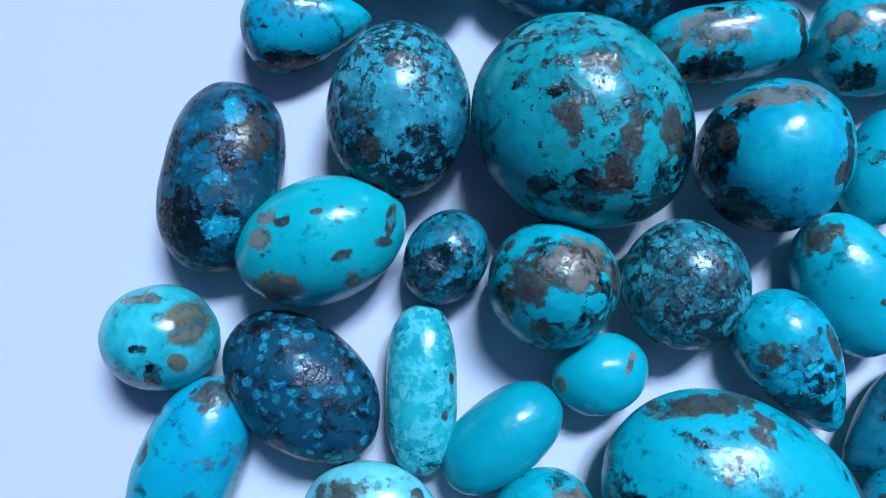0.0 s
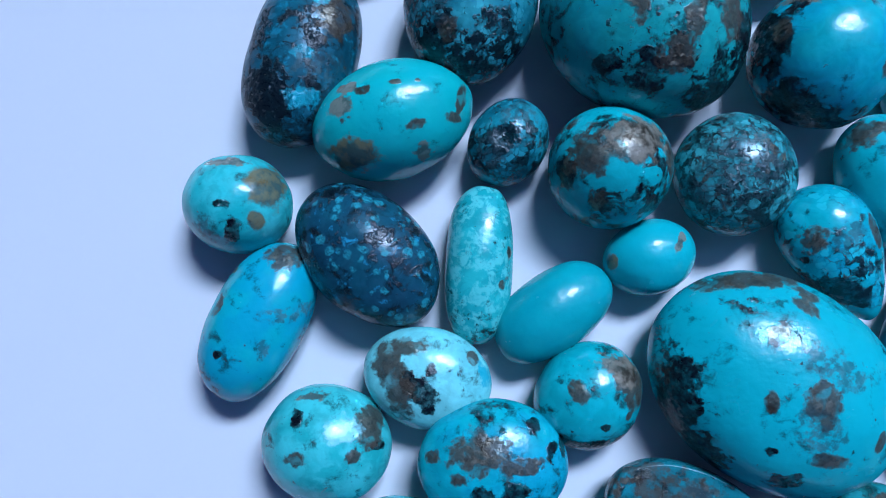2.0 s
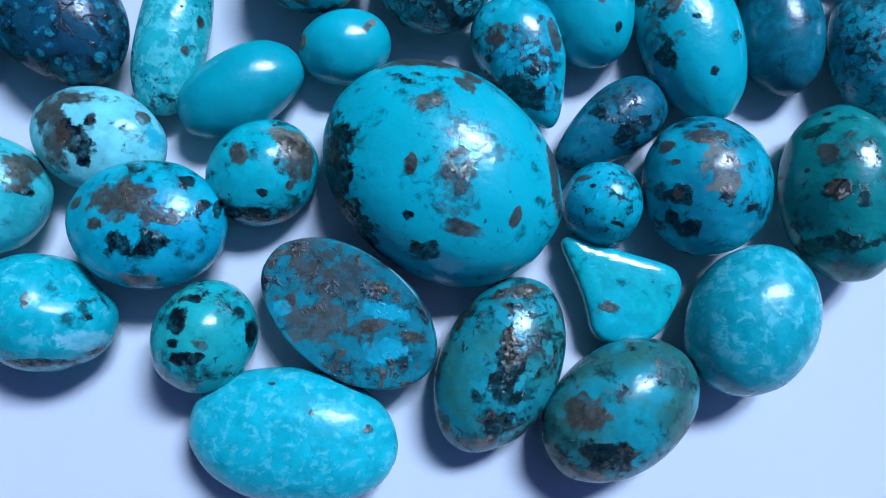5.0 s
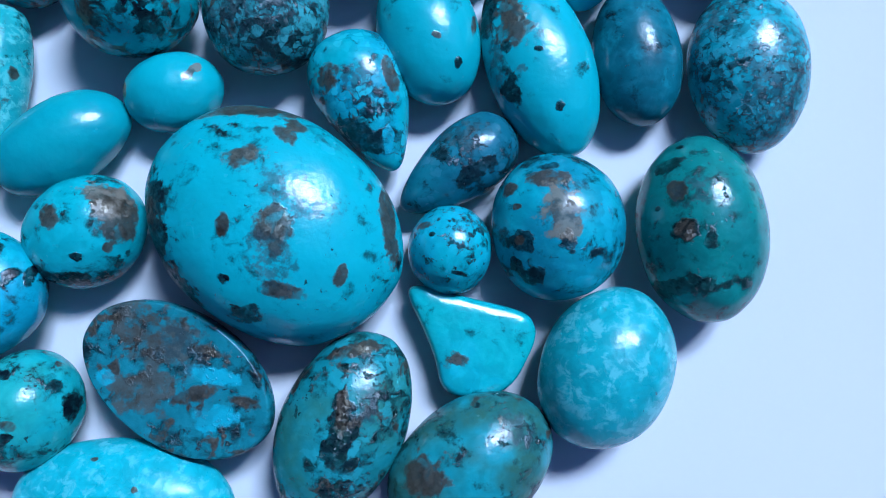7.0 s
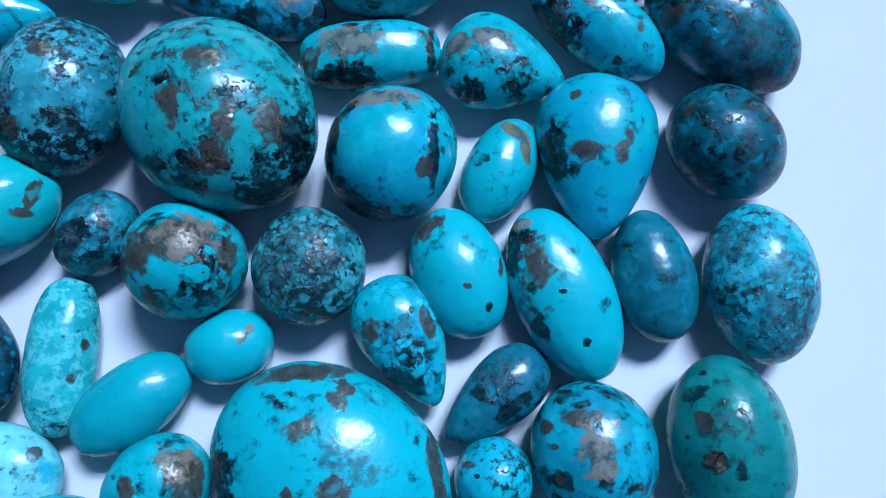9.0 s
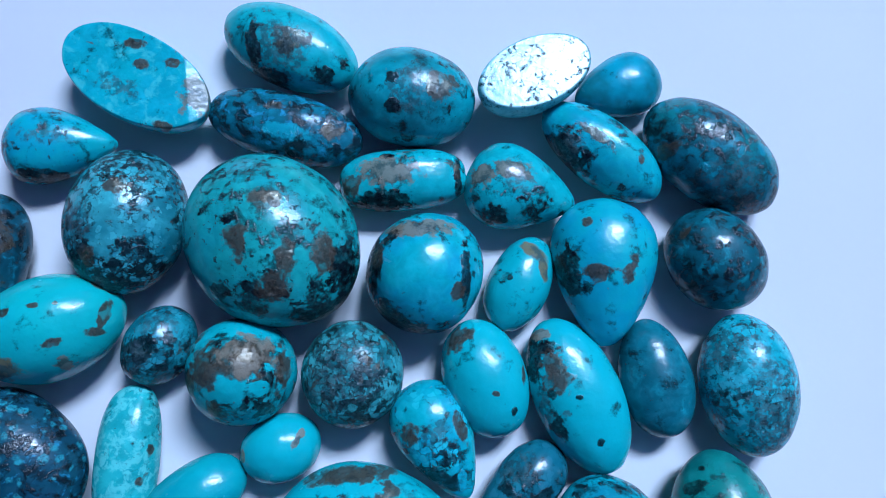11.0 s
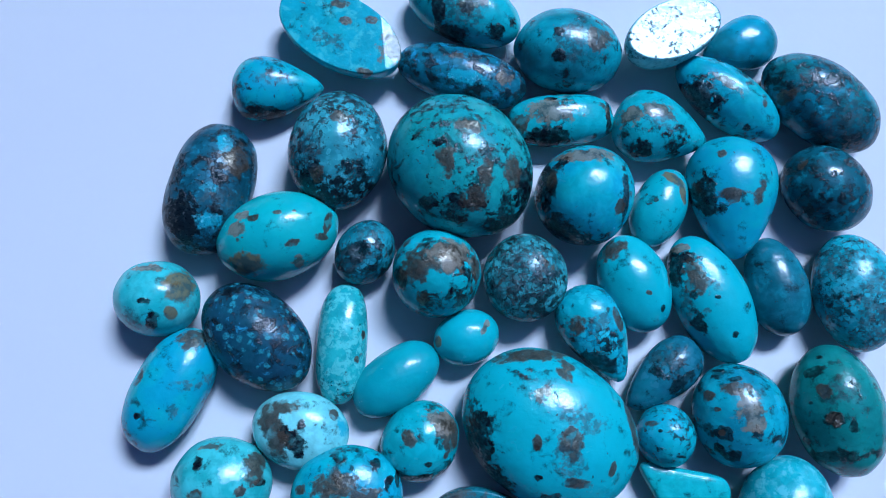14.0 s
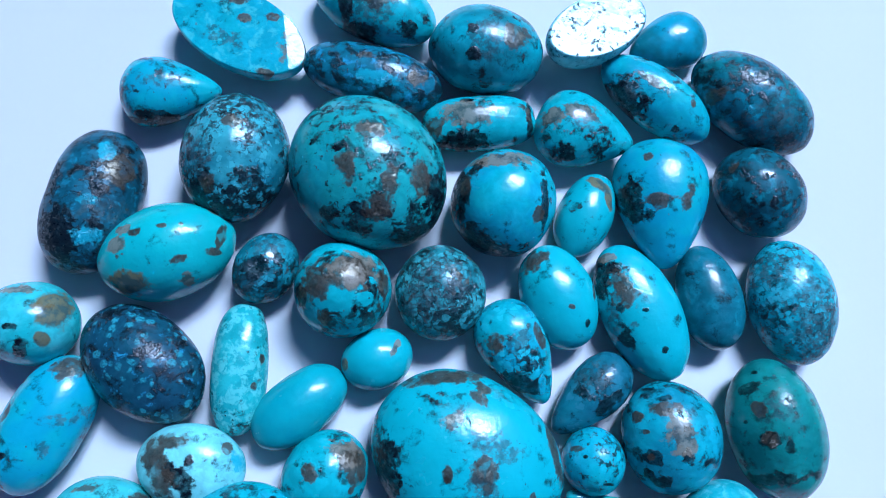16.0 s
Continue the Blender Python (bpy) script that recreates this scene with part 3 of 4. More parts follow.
stone("turquoise_stone", "bright teal turquoise oval with round brown patches", 19, -39.0, 13.1, 11.7, 8.3, 19, 14.5, power=1.85,
      cl=0.06, fl=0.004, base=(0.004, 0.46, 0.45), base2=(0.003, 0.43, 0.44), dk=0.02, br=0.05,
      marks=(("G", -0.0060, -0.0000, 0.0133, 0.0018, 0.0014, 0), ("B", -0.0031, 0.0019, 0.0139, 0.0012, 0.0007, 0), ("G", -0.0053, 0.0026, 0.0127, 0.0017, 0.0007, 0),
             ("B", 0.0012, 0.0028, 0.0141, 0.0007, 0.0004, 0), ("B", 0.0042, 0.0032, 0.0136, 0.0004, 0.0003, 0), ("B", 0.0097, 0.0017, 0.0101, 0.0005, 0.0025, -8),
             ("B", 0.0089, -0.0008, 0.0104, 0.0014, 0.0006, 0), ("B", 0.0091, 0.0060, 0.0080, 0.0019, 0.0005, -30), ("B", 0.0040, -0.0025, 0.0133, 0.0012, 0.0006, 20),
             ("O", -0.0046, -0.0063, 0.0114, 0.0037, 0.0019, 3), ("G", 0.0047, -0.0055, 0.0106, 0.0012, 0.0012, 0),))

stone("turquoise_stone", "small dark turquoise bead standing on end, drill hole visible", 20, -22.7, 10.3, 6.6, 5.5, 59, 9.5, hole=(-0.7, -0.3),
      soft=0.8, chips=(0.45, 1100), base=(0.012, 0.26, 0.31), base2=(0.004, 0.12, 0.16), dk=0.5, fl=0.2, br=0.1,
      marks=(("K", -0.0007, -0.0004, 0.0094, 0.0018, 0.0015, -2), ("D", 0.0017, 0.0024, 0.0089, 0.0031, 0.0020, -2), ("D", -0.0023, -0.0021, 0.0088, 0.0023, 0.0023, -2),))

stone("turquoise_stone", "round turquoise stone with grey pyrite cap", 21, -9.0, 6.0, 8.4, 8.4, 25, 15.4,
      base=(0.002, 0.43, 0.47), base2=(0.003, 0.42, 0.45), dk=0.3, br=0.3,
      marks=(("G", 0.0029, 0.0025, 0.0145, 0.0036, 0.0026, 0), ("B", 0.0017, 0.0017, 0.0151, 0.0041, 0.0024, 0), ("B", -0.0035, 0.0005, 0.0145, 0.0026, 0.0030, 0),
             ("T", -0.0005, -0.0023, 0.0150, 0.0022, 0.0020, 0), ("T", 0.0043, -0.0025, 0.0137, 0.0016, 0.0008, 0), ("T", 0.0008, 0.0063, 0.0125, 0.0031, 0.0008, 0),
             ("W", 0.0013, -0.0055, 0.0130, 0.0037, 0.0018, 0), ("B", 0.0071, 0.0003, 0.0112, 0.0010, 0.0026, 0), ("K", -0.0064, -0.0018, 0.0120, 0.0010, 0.0019, 0),
             ("T", -0.0055, -0.0047, 0.0106, 0.0015, 0.0018, -30),))

stone("turquoise_stone", "round turquoise stone with fine black spiderweb", 22, 8.1, 5.3, 8.5, 8.1, 91, 12.5,
      soft=0.72, chips=(0.5, 800), base=(0.05, 0.33, 0.35), base2=(0.008, 0.18, 0.21), dk=0.5, dks=1.2, fl=0.16, br=0.2,
      marks=(("D", -0.0005, 0.0002, 0.0125, 0.0050, 0.0054, -2), ("D", -0.0049, -0.0037, 0.0100, 0.0037, 0.0029, -2),))

stone("turquoise_stone", "clear blue turquoise oval with a grey tip", 23, 29.3, 4.2, 9.7, 6.8, 287, 10.4,
      cl=0.06, fl=0.004, base=(0.002, 0.44, 0.48), base2=(0.002, 0.43, 0.47), dk=0.02, br=0.01,
      marks=(("B", -0.0044, 0.0063, 0.0077, 0.0027, 0.0014, 40), ("B", 0.0010, -0.0023, 0.0102, 0.0005, 0.0004, 0), ("K", 0.0039, -0.0049, 0.0088, 0.0006, 0.0007, 0),
             ("B", 0.0058, 0.0003, 0.0076, 0.0004, 0.0013, 0),))

stone("turquoise_stone", "long clear blue turquoise oval with a brown and black edge", 24, 44.4, 1.2, 13.1, 7.2, 292, 10.3,
      cl=0.06, base=(0.002, 0.44, 0.49), base2=(0.002, 0.43, 0.47), dk=0.02, br=0.02,
      marks=(("B", -0.0046, 0.0040, 0.0092, 0.0019, 0.0035, 15), ("K", -0.0059, 0.0075, 0.0080, 0.0018, 0.0012, 0), ("K", -0.0051, 0.0002, 0.0088, 0.0006, 0.0009, 0),
             ("G", -0.0062, 0.0098, 0.0068, 0.0013, 0.0010, 0), ("K", -0.0074, 0.0058, 0.0071, 0.0012, 0.0035, 0), ("K", -0.0041, -0.0049, 0.0078, 0.0012, 0.0019, 20),
             ("K", 0.0018, -0.0071, 0.0092, 0.0006, 0.0006, 0), ("K", -0.0012, -0.0002, 0.0102, 0.0005, 0.0004, 0), ("D", -0.0032, -0.0027, 0.0094, 0.0007, 0.0006, 0),
             ("D", -0.0060, -0.0019, 0.0074, 0.0010, 0.0031, 15),))

stone("turquoise_stone", "plain dusky blue turquoise bead", 25, 57.5, 3.7, 9.8, 6.0, 280, 9.2, taper=-0.08,
      base=(0.005, 0.17, 0.22), base2=(0.005, 0.13, 0.17), dk=0.03, br=0.01, cl=0.45, lt=0.2, lts=0.6, ltc=(0.01, 0.26, 0.32))

stone("turquoise_stone", "large blue turquoise pebble with grey speckled rim", 26, 72.3, 2.4, 11.5, 7.9, 274, 12.0,
      soft=0.7, chips=(0.6, 900), base=(0.004, 0.40, 0.47), base2=(0.004, 0.18, 0.22), dk=0.3, lt=0.3, lts=0.8, ltc=(0.06, 0.42, 0.5), dks=1.3, fl=0.22, br=0.08,
      marks=(("T", -0.0003, 0.0048, 0.0114, 0.0030, 0.0027, -0), ("F", -0.0007, -0.0051, 0.0113, 0.0052, 0.0067, -0), ("D", 0.0008, -0.0029, 0.0118, 0.0034, 0.0075, -0),
             ("D", -0.0050, 0.0059, 0.0093, 0.0031, 0.0031, -0),))

stone("turquoise_stone", "rounded light turquoise stone with a tan patch", 27, -61.2, 1.3, 7.8, 7.1, 350, 12.4,
      base=(0.01, 0.45, 0.46), base2=(0.08, 0.56, 0.57), dk=0.03, br=0.03,
      marks=(("O", 0.0056, 0.0019, 0.0098, 0.0023, 0.0034, -5), ("O", 0.0044, -0.0031, 0.0104, 0.0011, 0.0013, 0), ("K", 0.0001, -0.0009, 0.0123, 0.0008, 0.0007, 0),
             ("K", 0.0012, -0.0044, 0.0108, 0.0009, 0.0015, 0), ("G", 0.0003, 0.0052, 0.0100, 0.0027, 0.0007, 0), ("D", -0.0026, -0.0040, 0.0106, 0.0016, 0.0016, 0),))

stone("turquoise_stone", "dark navy turquoise stone sprinkled with blue dots", 28, -42.5, -5.8, 11.9, 8.2, 316, 12.0,
      glitter=0.3, soft=0.85, base=(0.008, 0.06, 0.10), base2=(0.008, 0.085, 0.125), dk=0.3, br=0.03, skin=0.3, lt=0.15, lts=1.2, dots=True)

stone("turquoise_stone", "slender pale green turquoise tube bead", 29, -26.8, -7.0, 11.1, 4.7, 87, 8.4, power=2.7,
      base=(0.014, 0.38, 0.39), base2=(0.03, 0.50, 0.49), dk=0.1, dks=1.5, fl=0.06, br=0.05, lt=0.45, lts=1.3, ltc=(0.16, 0.62, 0.60),
      marks=(("B", 0.0041, 0.0016, 0.0059, 0.0004, 0.0008, 0), ("B", 0.0031, -0.0030, 0.0069, 0.0005, 0.0006, 0),))

stone("turquoise_stone", "small smooth blue turquoise bead with olive spots", 30, -3.2, -6.0, 6.4, 5.2, 19, 8.8,
      cl=0.06, fl=0.004, base=(0.003, 0.42, 0.46), base2=(0.002, 0.43, 0.47), dk=0.01, br=0.01,
      marks=(("O", -0.0056, -0.0009, 0.0061, 0.0007, 0.0011, 0), ("G", 0.0032, 0.0017, 0.0078, 0.0005, 0.0015, -25),))

stone("turquoise_stone", "plain smooth teal turquoise barrel", 31, -16.6, -13.7, 9.1, 5.4, 37, 9.2, power=2.2,
      cl=0.06, fl=0.004, base=(0.002, 0.37, 0.40), base2=(0.002, 0.34, 0.38), dk=0.0, br=0.0)

stone("turquoise_stone", "turquoise drop with dark web and tan spot", 32, 21.7, -5.4, 9.9, 6.3, 296, 10.5, taper=0.42,
      soft=0.85, chips=(0.4, 800), base=(0.002, 0.43, 0.47), base2=(0.002, 0.36, 0.48), dk=0.24, br=0.04,
      marks=(("B", -0.0050, 0.0010, 0.0083, 0.0015, 0.0016, 0), ("W", -0.0002, -0.0023, 0.0090, 0.0030, 0.0025, 0), ("T", -0.0049, 0.0047, 0.0084, 0.0023, 0.0016, 0),
             ("L", 0.0034, -0.0059, 0.0071, 0.0006, 0.0018, 5), ("B", 0.0032, 0.0024, 0.0083, 0.0008, 0.0024, 20), ("D", -0.0007, 0.0014, 0.0097, 0.0020, 0.0018, 0),
             ("K", -0.0012, -0.0053, 0.0066, 0.0040, 0.0014, -20), ("K", -0.0054, -0.0012, 0.0069, 0.0005, 0.0005, 0),))

stone("turquoise_stone", "dark blue turquoise teardrop bead", 33, 34.2, -13.3, 9.2, 5.0, 221, 8.8, taper=0.35,
      soft=0.7, chips=(0.35, 800), base=(0.005, 0.13, 0.18), base2=(0.008, 0.19, 0.24), cl=0.2, dk=0.14, br=0.01,
      marks=(("D", 0.0001, 0.0036, 0.0075, 0.0031, 0.0026, 0), ("K", 0.0022, -0.0011, 0.0076, 0.0029, 0.0009, 30), ("W", -0.0020, -0.0001, 0.0077, 0.0023, 0.0017, 0),))

stone("turquoise_stone", "long bright blue turquoise oval with a grey pyrite tip", 34, -57.9, -15.2, 11.9, 6.7, 64, 10.6, power=2.2,
      cl=0.06, base=(0.002, 0.36, 0.48), base2=(0.002, 0.43, 0.47), dk=0.06, br=0.03,
      marks=(("B", 0.0044, 0.0088, 0.0078, 0.0026, 0.0016, -10), ("B", -0.0030, 0.0069, 0.0068, 0.0008, 0.0005, 0), ("B", -0.0043, 0.0017, 0.0089, 0.0007, 0.0014, -20),
             ("D", 0.0046, 0.0008, 0.0093, 0.0027, 0.0010, 0), ("D", 0.0024, -0.0040, 0.0093, 0.0010, 0.0012, 0), ("D", 0.0074, 0.0017, 0.0064, 0.0010, 0.0012, 0),
             ("K", -0.0038, -0.0046, 0.0097, 0.0006, 0.0005, 0),))

stone("turquoise_stone", "largest domed bright blue turquoise with brown veins and black rim", 35, 11.7, -22.8, 16.8, 13.6, 327, 16.1, low=0.38,
      cl=0.06, base=(0.002, 0.44, 0.49), base2=(0.002, 0.43, 0.47), dk=0.07, dks=0.9, fl=0.05, br=0.04, rough=0.25, skin=0.34,
      marks=(("B", -0.0025, 0.0067, 0.0149, 0.0023, 0.0011, 6), ("B", 0.0020, 0.0099, 0.0131, 0.0015, 0.0009, -44), ("D", 0.0038, 0.0027, 0.0156, 0.0048, 0.0022, -24),
             ("B", -0.0039, -0.0015, 0.0156, 0.0008, 0.0013, 6), ("B", 0.0019, -0.0013, 0.0160, 0.0019, 0.0027, 6), ("D", 0.0016, -0.0050, 0.0156, 0.0026, 0.0031, 6),
             ("B", 0.0030, -0.0084, 0.0143, 0.0020, 0.0010, -9), ("K", -0.0131, -0.0027, 0.0105, 0.0018, 0.0064, 6), ("F", 0.0083, -0.0061, 0.0140, 0.0045, 0.0052, 6),
             # The first K below is shade painted on the lower left side.
             ("K", -0.0094, -0.0086, 0.0095, 0.0014, 0.0029, 31), ("K", -0.0037, -0.0073, 0.0141, 0.0006, 0.0006, 6), ("K", -0.0015, -0.0111, 0.0121, 0.0017, 0.0010, 6),
             ("B", 0.0092, -0.0063, 0.0135, 0.0007, 0.0012, -14), ("B", -0.0040, 0.0132, 0.0105, 0.0069, 0.0010, 4), ("B", 0.0023, 0.0112, 0.0119, 0.0012, 0.0015, 41),
             ("B", 0.0141, 0.0010, 0.0101, 0.0008, 0.0053, 9),))

stone("turquoise_stone", "whitish pale blue turquoise with black blotches", 36, -33.9, -22.8, 8.9, 6.9, 348, 9.7, low=0.5,
      base=(0.27, 0.66, 0.66), base2=(0.20, 0.60, 0.62), dk=0.05, br=0.02,
      marks=(("B", -0.0046, 0.0019, 0.0088, 0.0021, 0.0030, 16), ("B", -0.0022, 0.0043, 0.0086, 0.0023, 0.0011, 6), ("B", -0.0033, -0.0018, 0.0091, 0.0019, 0.0026, 6),
             ("K", -0.0004, -0.0015, 0.0097, 0.0018, 0.0023, 36), ("K", -0.0021, 0.0003, 0.0096, 0.0010, 0.0013, 6), ("K", 0.0008, 0.0013, 0.0096, 0.0009, 0.0008, 6),
             ("B", 0.0064, 0.0030, 0.0071, 0.0007, 0.0009, 6), ("L", 0.0082, 0.0003, 0.0065, 0.0010, 0.0019, 16), ("D", -0.0038, -0.0044, 0.0077, 0.0014, 0.0012, 6),
             ("K", 0.0005, -0.0040, 0.0088, 0.0009, 0.0005, 6),))

stone("turquoise_stone", "small round turquoise with grey pyrite top", 37, -12.0, -24.9, 7.6, 6.9, 44, 10.6,
      base=(0.002, 0.43, 0.47), base2=(0.003, 0.42, 0.45), dk=0.1, br=0.08,
      marks=(("G", 0.0038, 0.0038, 0.0089, 0.0027, 0.0017, -19), ("B", 0.0048, 0.0028, 0.0087, 0.0028, 0.0021, -24), ("B", -0.0021, 0.0012, 0.0101, 0.0015, 0.0013, 6),
             ("B", 0.0056, -0.0001, 0.0083, 0.0018, 0.0012, 6), ("K", 0.0015, -0.0035, 0.0096, 0.0007, 0.0006, 6), ("B", 0.0045, -0.0021, 0.0088, 0.0004, 0.0005, 6),
             ("K", -0.0001, -0.0060, 0.0078, 0.0038, 0.0007, 6),))

stone("turquoise_stone", "little round sky blue turquoise with faint brown cracks", 38, 33.8, -24.4, 5.8, 5.4, 91, 9.9,
      base=(0.004, 0.42, 0.53), base2=(0.002, 0.43, 0.47), dk=0.1, dks=1.3, fl=0.22, br=0.04,
      marks=(("B", -0.0036, 0.0025, 0.0078, 0.0010, 0.0005, 6), ("K", -0.0025, 0.0013, 0.0091, 0.0004, 0.0003, 6), ("K", 0.0008, -0.0032, 0.0089, 0.0009, 0.0003, -9),))

stone("turquoise_stone", "round turquoise stone with grey band and dark pits", 39, 47.4, -20.7, 9.6, 8.7, 94, 13.0,
      glitter=0.6, soft=0.85, base=(0.003, 0.38, 0.45), base2=(0.004, 0.24, 0.32), dk=0.16, br=0.06,
      marks=(("B", -0.0024, 0.0050, 0.0115, 0.0025, 0.0010, -4), ("G", -0.0008, 0.0008, 0.0129, 0.0024, 0.0030, 6), ("L", 0.0049, 0.0007, 0.0117, 0.0009, 0.0030, 6),
             ("K", -0.0056, -0.0026, 0.0106, 0.0015, 0.0013, 6), ("B", -0.0056, -0.0026, 0.0106, 0.0005, 0.0005, 6), ("K", -0.0039, -0.0067, 0.0095, 0.0013, 0.0010, 6),
             ("K", -0.0057, -0.0054, 0.0090, 0.0007, 0.0007, 6), ("W", 0.0015, -0.0033, 0.0124, 0.0024, 0.0017, 6), ("B", -0.0069, 0.0038, 0.0093, 0.0010, 0.0010, 6),
             ("B", -0.0062, 0.0015, 0.0106, 0.0005, 0.0004, 6), ("L", 0.0029, -0.0071, 0.0100, 0.0012, 0.0007, 6), ("K", -0.0024, 0.0068, 0.0104, 0.0012, 0.0004, 6),))

stone("turquoise_stone", "deep green turquoise oval with brown pits", 40, 66.0, -19.8, 12.2, 8.2, 277, 14.0,
      soft=0.6, fl=0.08, base=(0.004, 0.20, 0.19), base2=(0.004, 0.26, 0.23), skin=0.3, dk=0.1, br=0.06,
      marks=(("K", -0.0059, 0.0070, 0.0098, 0.0016, 0.0008, 21), ("B", -0.0054, 0.0037, 0.0116, 0.0010, 0.0010, 6), ("B", -0.0046, -0.0011, 0.0125, 0.0009, 0.0012, 26),
             ("K", -0.0046, -0.0011, 0.0125, 0.0014, 0.0010, 6), ("K", -0.0042, 0.0097, 0.0090, 0.0004, 0.0003, 6), ("W", -0.0066, -0.0058, 0.0079, 0.0014, 0.0012, 6),
             ("K", -0.0030, -0.0078, 0.0111, 0.0055, 0.0010, 6), ("K", -0.0071, 0.0016, 0.0099, 0.0003, 0.0003, 6), ("K", -0.0020, -0.0020, 0.0136, 0.0008, 0.0010, 6),
             ("D", -0.0038, 0.0035, 0.0129, 0.0019, 0.0018, 6),))

stone("turquoise_stone", "pale green turquoise oval with brown crust spots", 41, -47.5, -31.8, 8.9, 8.0, 353, 12.5,
      base=(0.018, 0.40, 0.40), base2=(0.08, 0.56, 0.56), dk=0.04, br=0.05, lt=0.4, lts=0.5, ltc=(0.08, 0.56, 0.57),
      marks=(("B", 0.0065, 0.0032, 0.0092, 0.0018, 0.0030, -12), ("B", -0.0025, -0.0009, 0.0122, 0.0012, 0.0010, 3), ("K", -0.0028, 0.0040, 0.0112, 0.0008, 0.0011, 3),
             ("B", 0.0046, -0.0005, 0.0114, 0.0011, 0.0008, 3), ("P", 0.0029, 0.0027, 0.0115, 0.0024, 0.0015, 3), ("G", -0.0009, 0.0068, 0.0093, 0.0024, 0.0006, 3),
             ("K", 0.0076, 0.0005, 0.0090, 0.0010, 0.0005, 3),))

stone("turquoise_stone", "bright blue turquoise with a broad brown patch and black spots", 42, -25.0, -33.6, 9.9, 8.3, 4, 12.7, low=0.55,
      base=(0.002, 0.36, 0.48), base2=(0.002, 0.43, 0.47), dk=0.08, br=0.04,
      marks=(("B", -0.0014, 0.0023, 0.0123, 0.0035, 0.0023, 6), ("B", 0.0038, 0.0005, 0.0122, 0.0031, 0.0011, 6), ("K", -0.0011, -0.0034, 0.0120, 0.0016, 0.0013, 6),
             ("K", 0.0028, -0.0028, 0.0120, 0.0017, 0.0012, 6), ("B", -0.0042, -0.0012, 0.0121, 0.0012, 0.0008, 6), ("K", 0.0051, 0.0055, 0.0101, 0.0010, 0.0009, 6),
             ("K", 0.0075, 0.0024, 0.0103, 0.0007, 0.0014, -24), ("K", 0.0089, 0.0026, 0.0088, 0.0004, 0.0013, 6), ("B", -0.0076, 0.0015, 0.0105, 0.0011, 0.0008, 6),
             ("G", 0.0008, -0.0073, 0.0098, 0.0020, 0.0007, 6),))

stone("turquoise_stone", "flat grey-brown turquoise slab with blue patches", 43, 1.6, -42.3, 12.7, 8.0, 330, 7.2, low=0.7, back=True, lump=0.02, lean=(2, -2),
      rough=0.26, base=(0.008, 0.19, 0.23), base2=(0.008, 0.22, 0.26), dk=0.2, br=0.22, brs=1.2, fl=0.1,
      marks=(("S", -0.0038, 0.0049, 0.0072, 0.0058, 0.0029, -19), ("S", -0.0040, -0.0016, 0.0071, 0.0037, 0.0027, 6), ("L", 0.0045, 0.0008, 0.0074, 0.0030, 0.0009, -9),
             ("L", 0.0054, -0.0044, 0.0073, 0.0027, 0.0017, 6), ("B", 0.0023, -0.0018, 0.0073, 0.0029, 0.0008, 16), ("B", 0.0082, -0.0023, 0.0074, 0.0016, 0.0007, -4),
             ("L", -0.0085, -0.0002, 0.0069, 0.0009, 0.0008, 6), ("B", 0.0037, 0.0036, 0.0075, 0.0018, 0.0006, -14), ("D", -0.0002, 0.0038, 0.0073, 0.0036, 0.0022, -19),))

stone("turquoise_stone", "pale mottled teal turquoise with whitish clouding", 45, 54.2, -38.1, 10.4, 8.2, 68, 13.8,
      rough=0.27, skin=0.3, base=(0.006, 0.38, 0.42), base2=(0.01, 0.42, 0.46), dk=0.0, br=0.02, lt=0.36, lts=1.1, ltc=(0.16, 0.56, 0.60))

stone("turquoise_stone", "light blue turquoise with white flecks and a dent", 46, -37.0, -45.9, 9.2, 7.4, 352, 12.6, dent=(5.1, 5.3), notch=(48, 0.14, 20),
      rough=0.26, base=(0.005, 0.44, 0.48), base2=(0.002, 0.43, 0.47), dk=0.05, br=0.04, lt=0.2, lts=0.9, ltc=(0.16, 0.60, 0.63),
      marks=(("P", 0.0072, -0.0029, 0.0089, 0.0023, 0.0014, -4), ("K", 0.0077, -0.0043, 0.0062, 0.0011, 0.0004, 36), ("K", 0.0020, -0.0061, 0.0094, 0.0032, 0.0005, 6),
             ("B", 0.0014, 0.0013, 0.0124, 0.0006, 0.0009, 6), ("P", 0.0049, 0.0008, 0.0112, 0.0014, 0.0007, 6),))

stone("turquoise_stone", "small rounded green turquoise with dark brown spots", 47, -16.4, -47.0, 7.3, 6.5, 74, 12.1,
      fl=0.1, base=(0.02, 0.38, 0.35), base2=(0.003, 0.42, 0.45), dk=0.2, dks=0.9, br=0.1,
      marks=(("K", -0.0020, 0.0018, 0.0114, 0.0011, 0.0015, 6), ("K", -0.0004, -0.0027, 0.0115, 0.0018, 0.0007, 6), ("B", 0.0012, -0.0008, 0.0119, 0.0009, 0.0005, -14),
             ("K", -0.0019, -0.0009, 0.0117, 0.0008, 0.0005, 6), ("K", 0.0062, 0.0010, 0.0074, 0.0007, 0.0013, 6), ("K", 0.0048, 0.0035, 0.0087, 0.0007, 0.0006, 6),
             ("K", -0.0009, 0.0045, 0.0102, 0.0011, 0.0005, 6),))

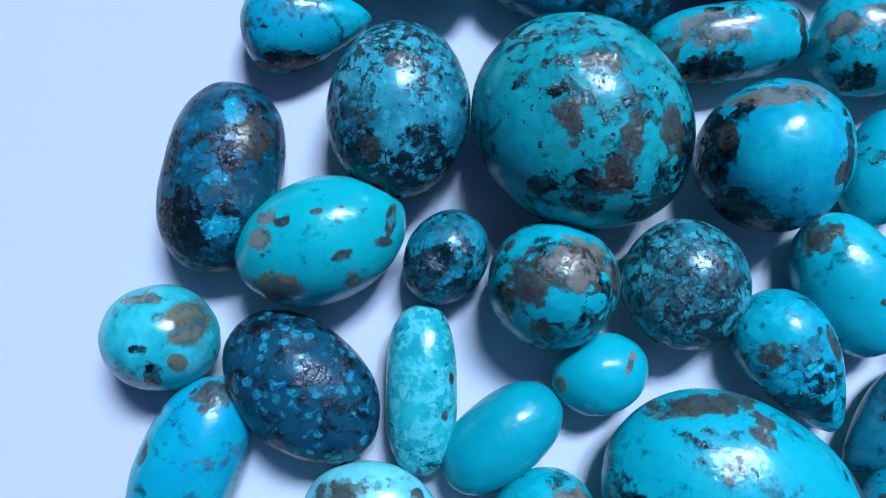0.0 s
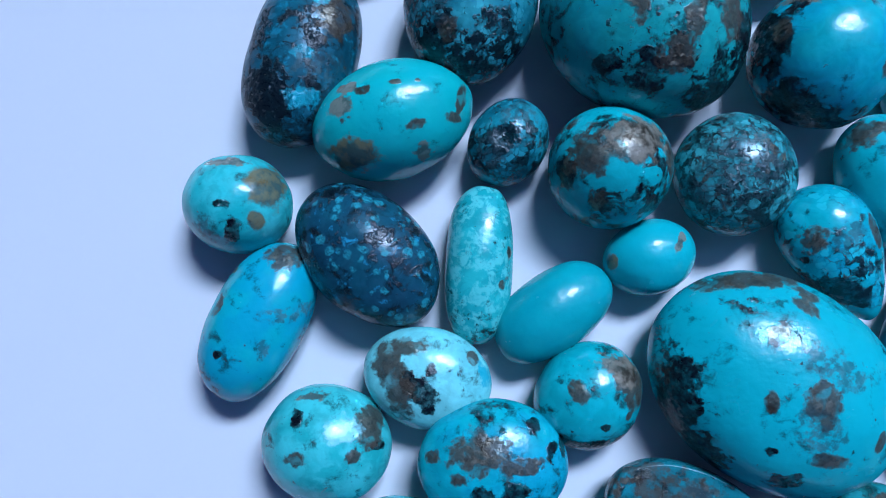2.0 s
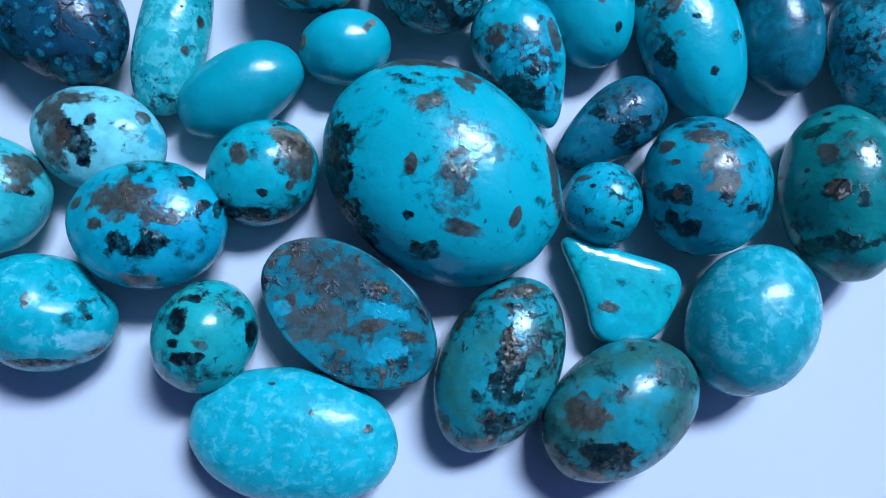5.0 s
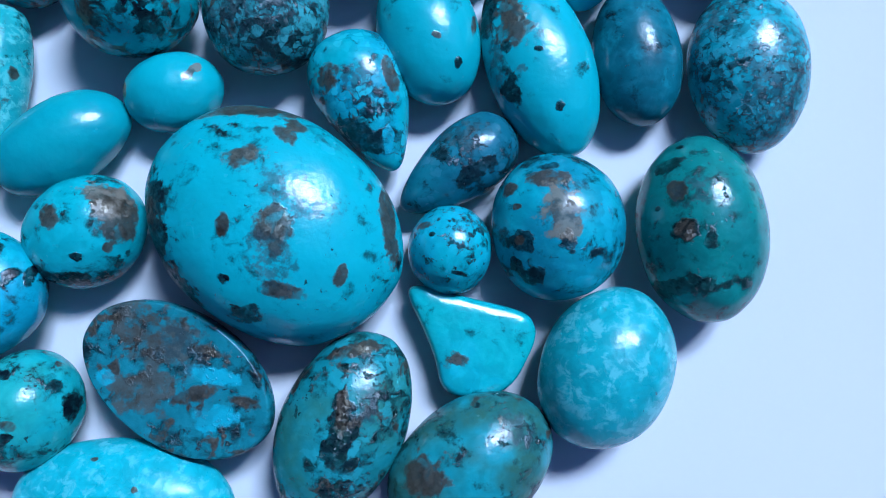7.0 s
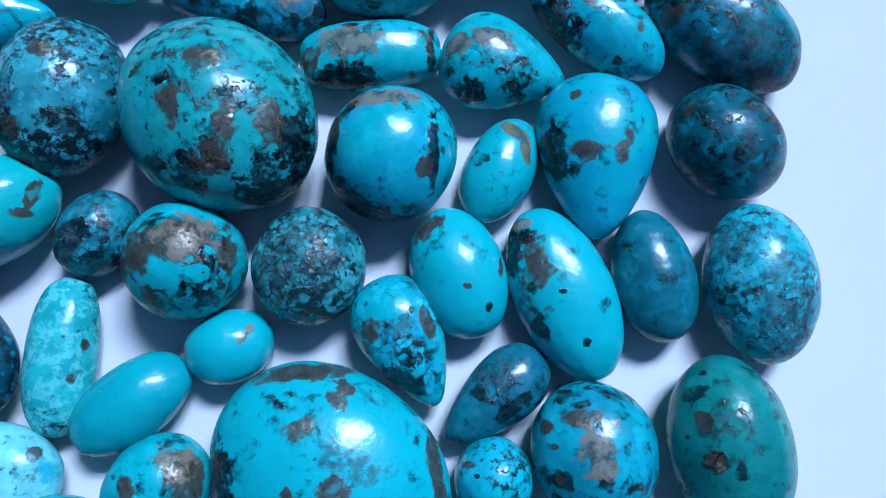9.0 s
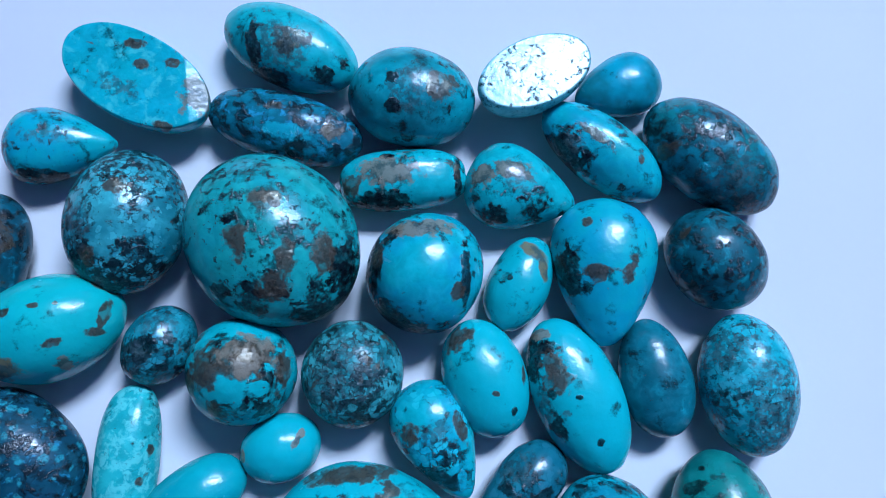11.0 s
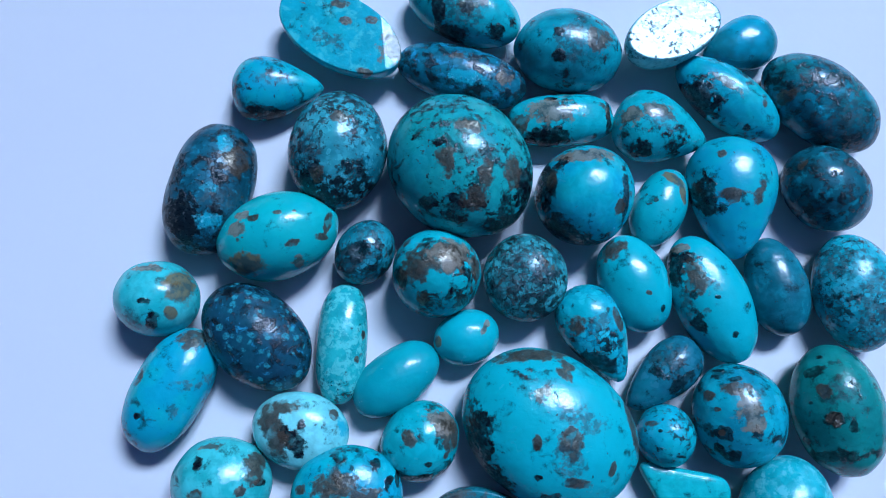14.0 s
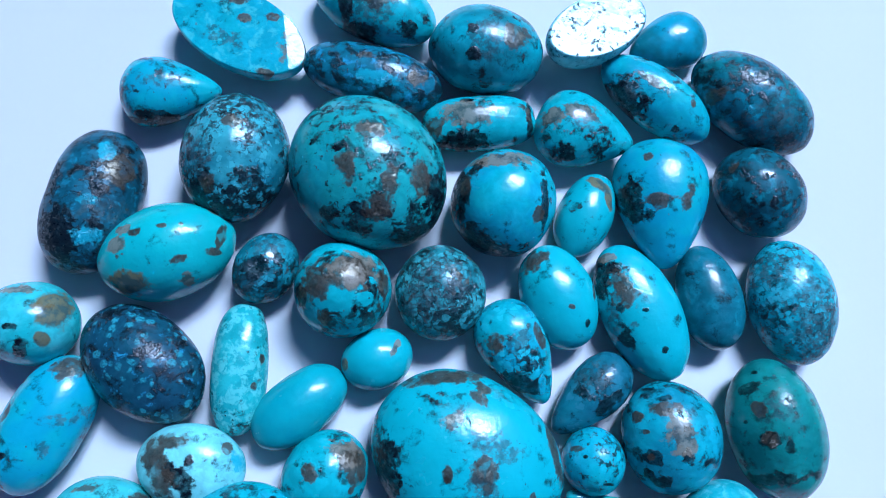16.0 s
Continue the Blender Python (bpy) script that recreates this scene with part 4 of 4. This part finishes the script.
stone("turquoise_stone", "large pale turquoise oval with white flecks and two pits", 48, -3.8, -58.5, 13.3, 8.4, 357, 9.9, power=2.15,
      rough=0.28, fl=0.0, base=(0.004, 0.45, 0.50), base2=(0.006, 0.45, 0.50), dk=0.0, br=0.01, lt=0.32, lts=1.7, ltc=(0.13, 0.56, 0.60),
      marks=(("B", 0.0026, 0.0037, 0.0092, 0.0004, 0.0004, 6), ("B", 0.0094, 0.0021, 0.0080, 0.0006, 0.0005, 6), ("B", -0.0030, 0.0065, 0.0076, 0.0004, 0.0002, 6),))

stone("turquoise_stone", "green-blue turquoise oval with a glittering brown band", 49, 21.7, -46.9, 12.0, 7.8, 70, 10.8,
      soft=0.8, glitter=1.3, chips=(0.3, 450), base=(0.008, 0.27, 0.30), base2=(0.03, 0.19, 0.16), dk=0.28, br=0.2, fl=0.12, skin=0.3,
      marks=(("K", 0.0003, -0.0010, 0.0108, 0.0016, 0.0062, -6), ("B", 0.0005, 0.0026, 0.0106, 0.0008, 0.0025, -4), ("T", -0.0052, -0.0012, 0.0093, 0.0020, 0.0047, -4),
             # The G mark paints the paper's pale reflection along the bottom rim.
             ("T", 0.0057, -0.0031, 0.0080, 0.0013, 0.0016, 6), ("G", -0.0014, -0.0098, 0.0076, 0.0026, 0.0007, 6), ("B", 0.0017, 0.0095, 0.0081, 0.0028, 0.0008, 16),
             ("D", 0.0033, 0.0034, 0.0101, 0.0012, 0.0021, 6),))

stone("turquoise_stone", "greenish brown turquoise pebble with blue patches", 50, 37.7, -51.3, 11.3, 8.0, 39, 11.8,
      soft=0.8, glitter=1.3, base=(0.008, 0.30, 0.34), base2=(0.04, 0.13, 0.10), dk=0.2, br=0.14, skin=0.3,
      marks=(("B", -0.0058, -0.0004, 0.0104, 0.0023, 0.0021, 6), ("T", 0.0002, 0.0057, 0.0103, 0.0022, 0.0014, 6), ("T", 0.0030, 0.0006, 0.0115, 0.0020, 0.0018, 6),
             # G along the bottom rim is the paper's reflection put into colour.
             ("T", -0.0025, -0.0008, 0.0116, 0.0011, 0.0019, 6), ("K", -0.0020, -0.0054, 0.0106, 0.0032, 0.0017, 6), ("G", -0.0049, -0.0080, 0.0086, 0.0026, 0.0006, -9),
             ("D", 0.0048, 0.0055, 0.0101, 0.0026, 0.0019, -24),))

wedge_stone("turquoise_stone", "small flat teal turquoise triangle with one brown pit", 44, 37.4, -35.9, 
            ((-9.9, 7.4), (-0.5, 5.5), (7.1, 4.2), (8.5, 1.2), (5.7, -5.2), (1.8, -7.4), (-3.6, -6.8), (-5.0, -1.5)), 5.2,
            base=(0.004, 0.42, 0.42), base2=(0.004, 0.42, 0.48), dk=0.04, br=0.03, rough=0.16,
            marks=(("B", -0.0021, -0.0024, 0.005, 0.0012, 0.0009, 0),))
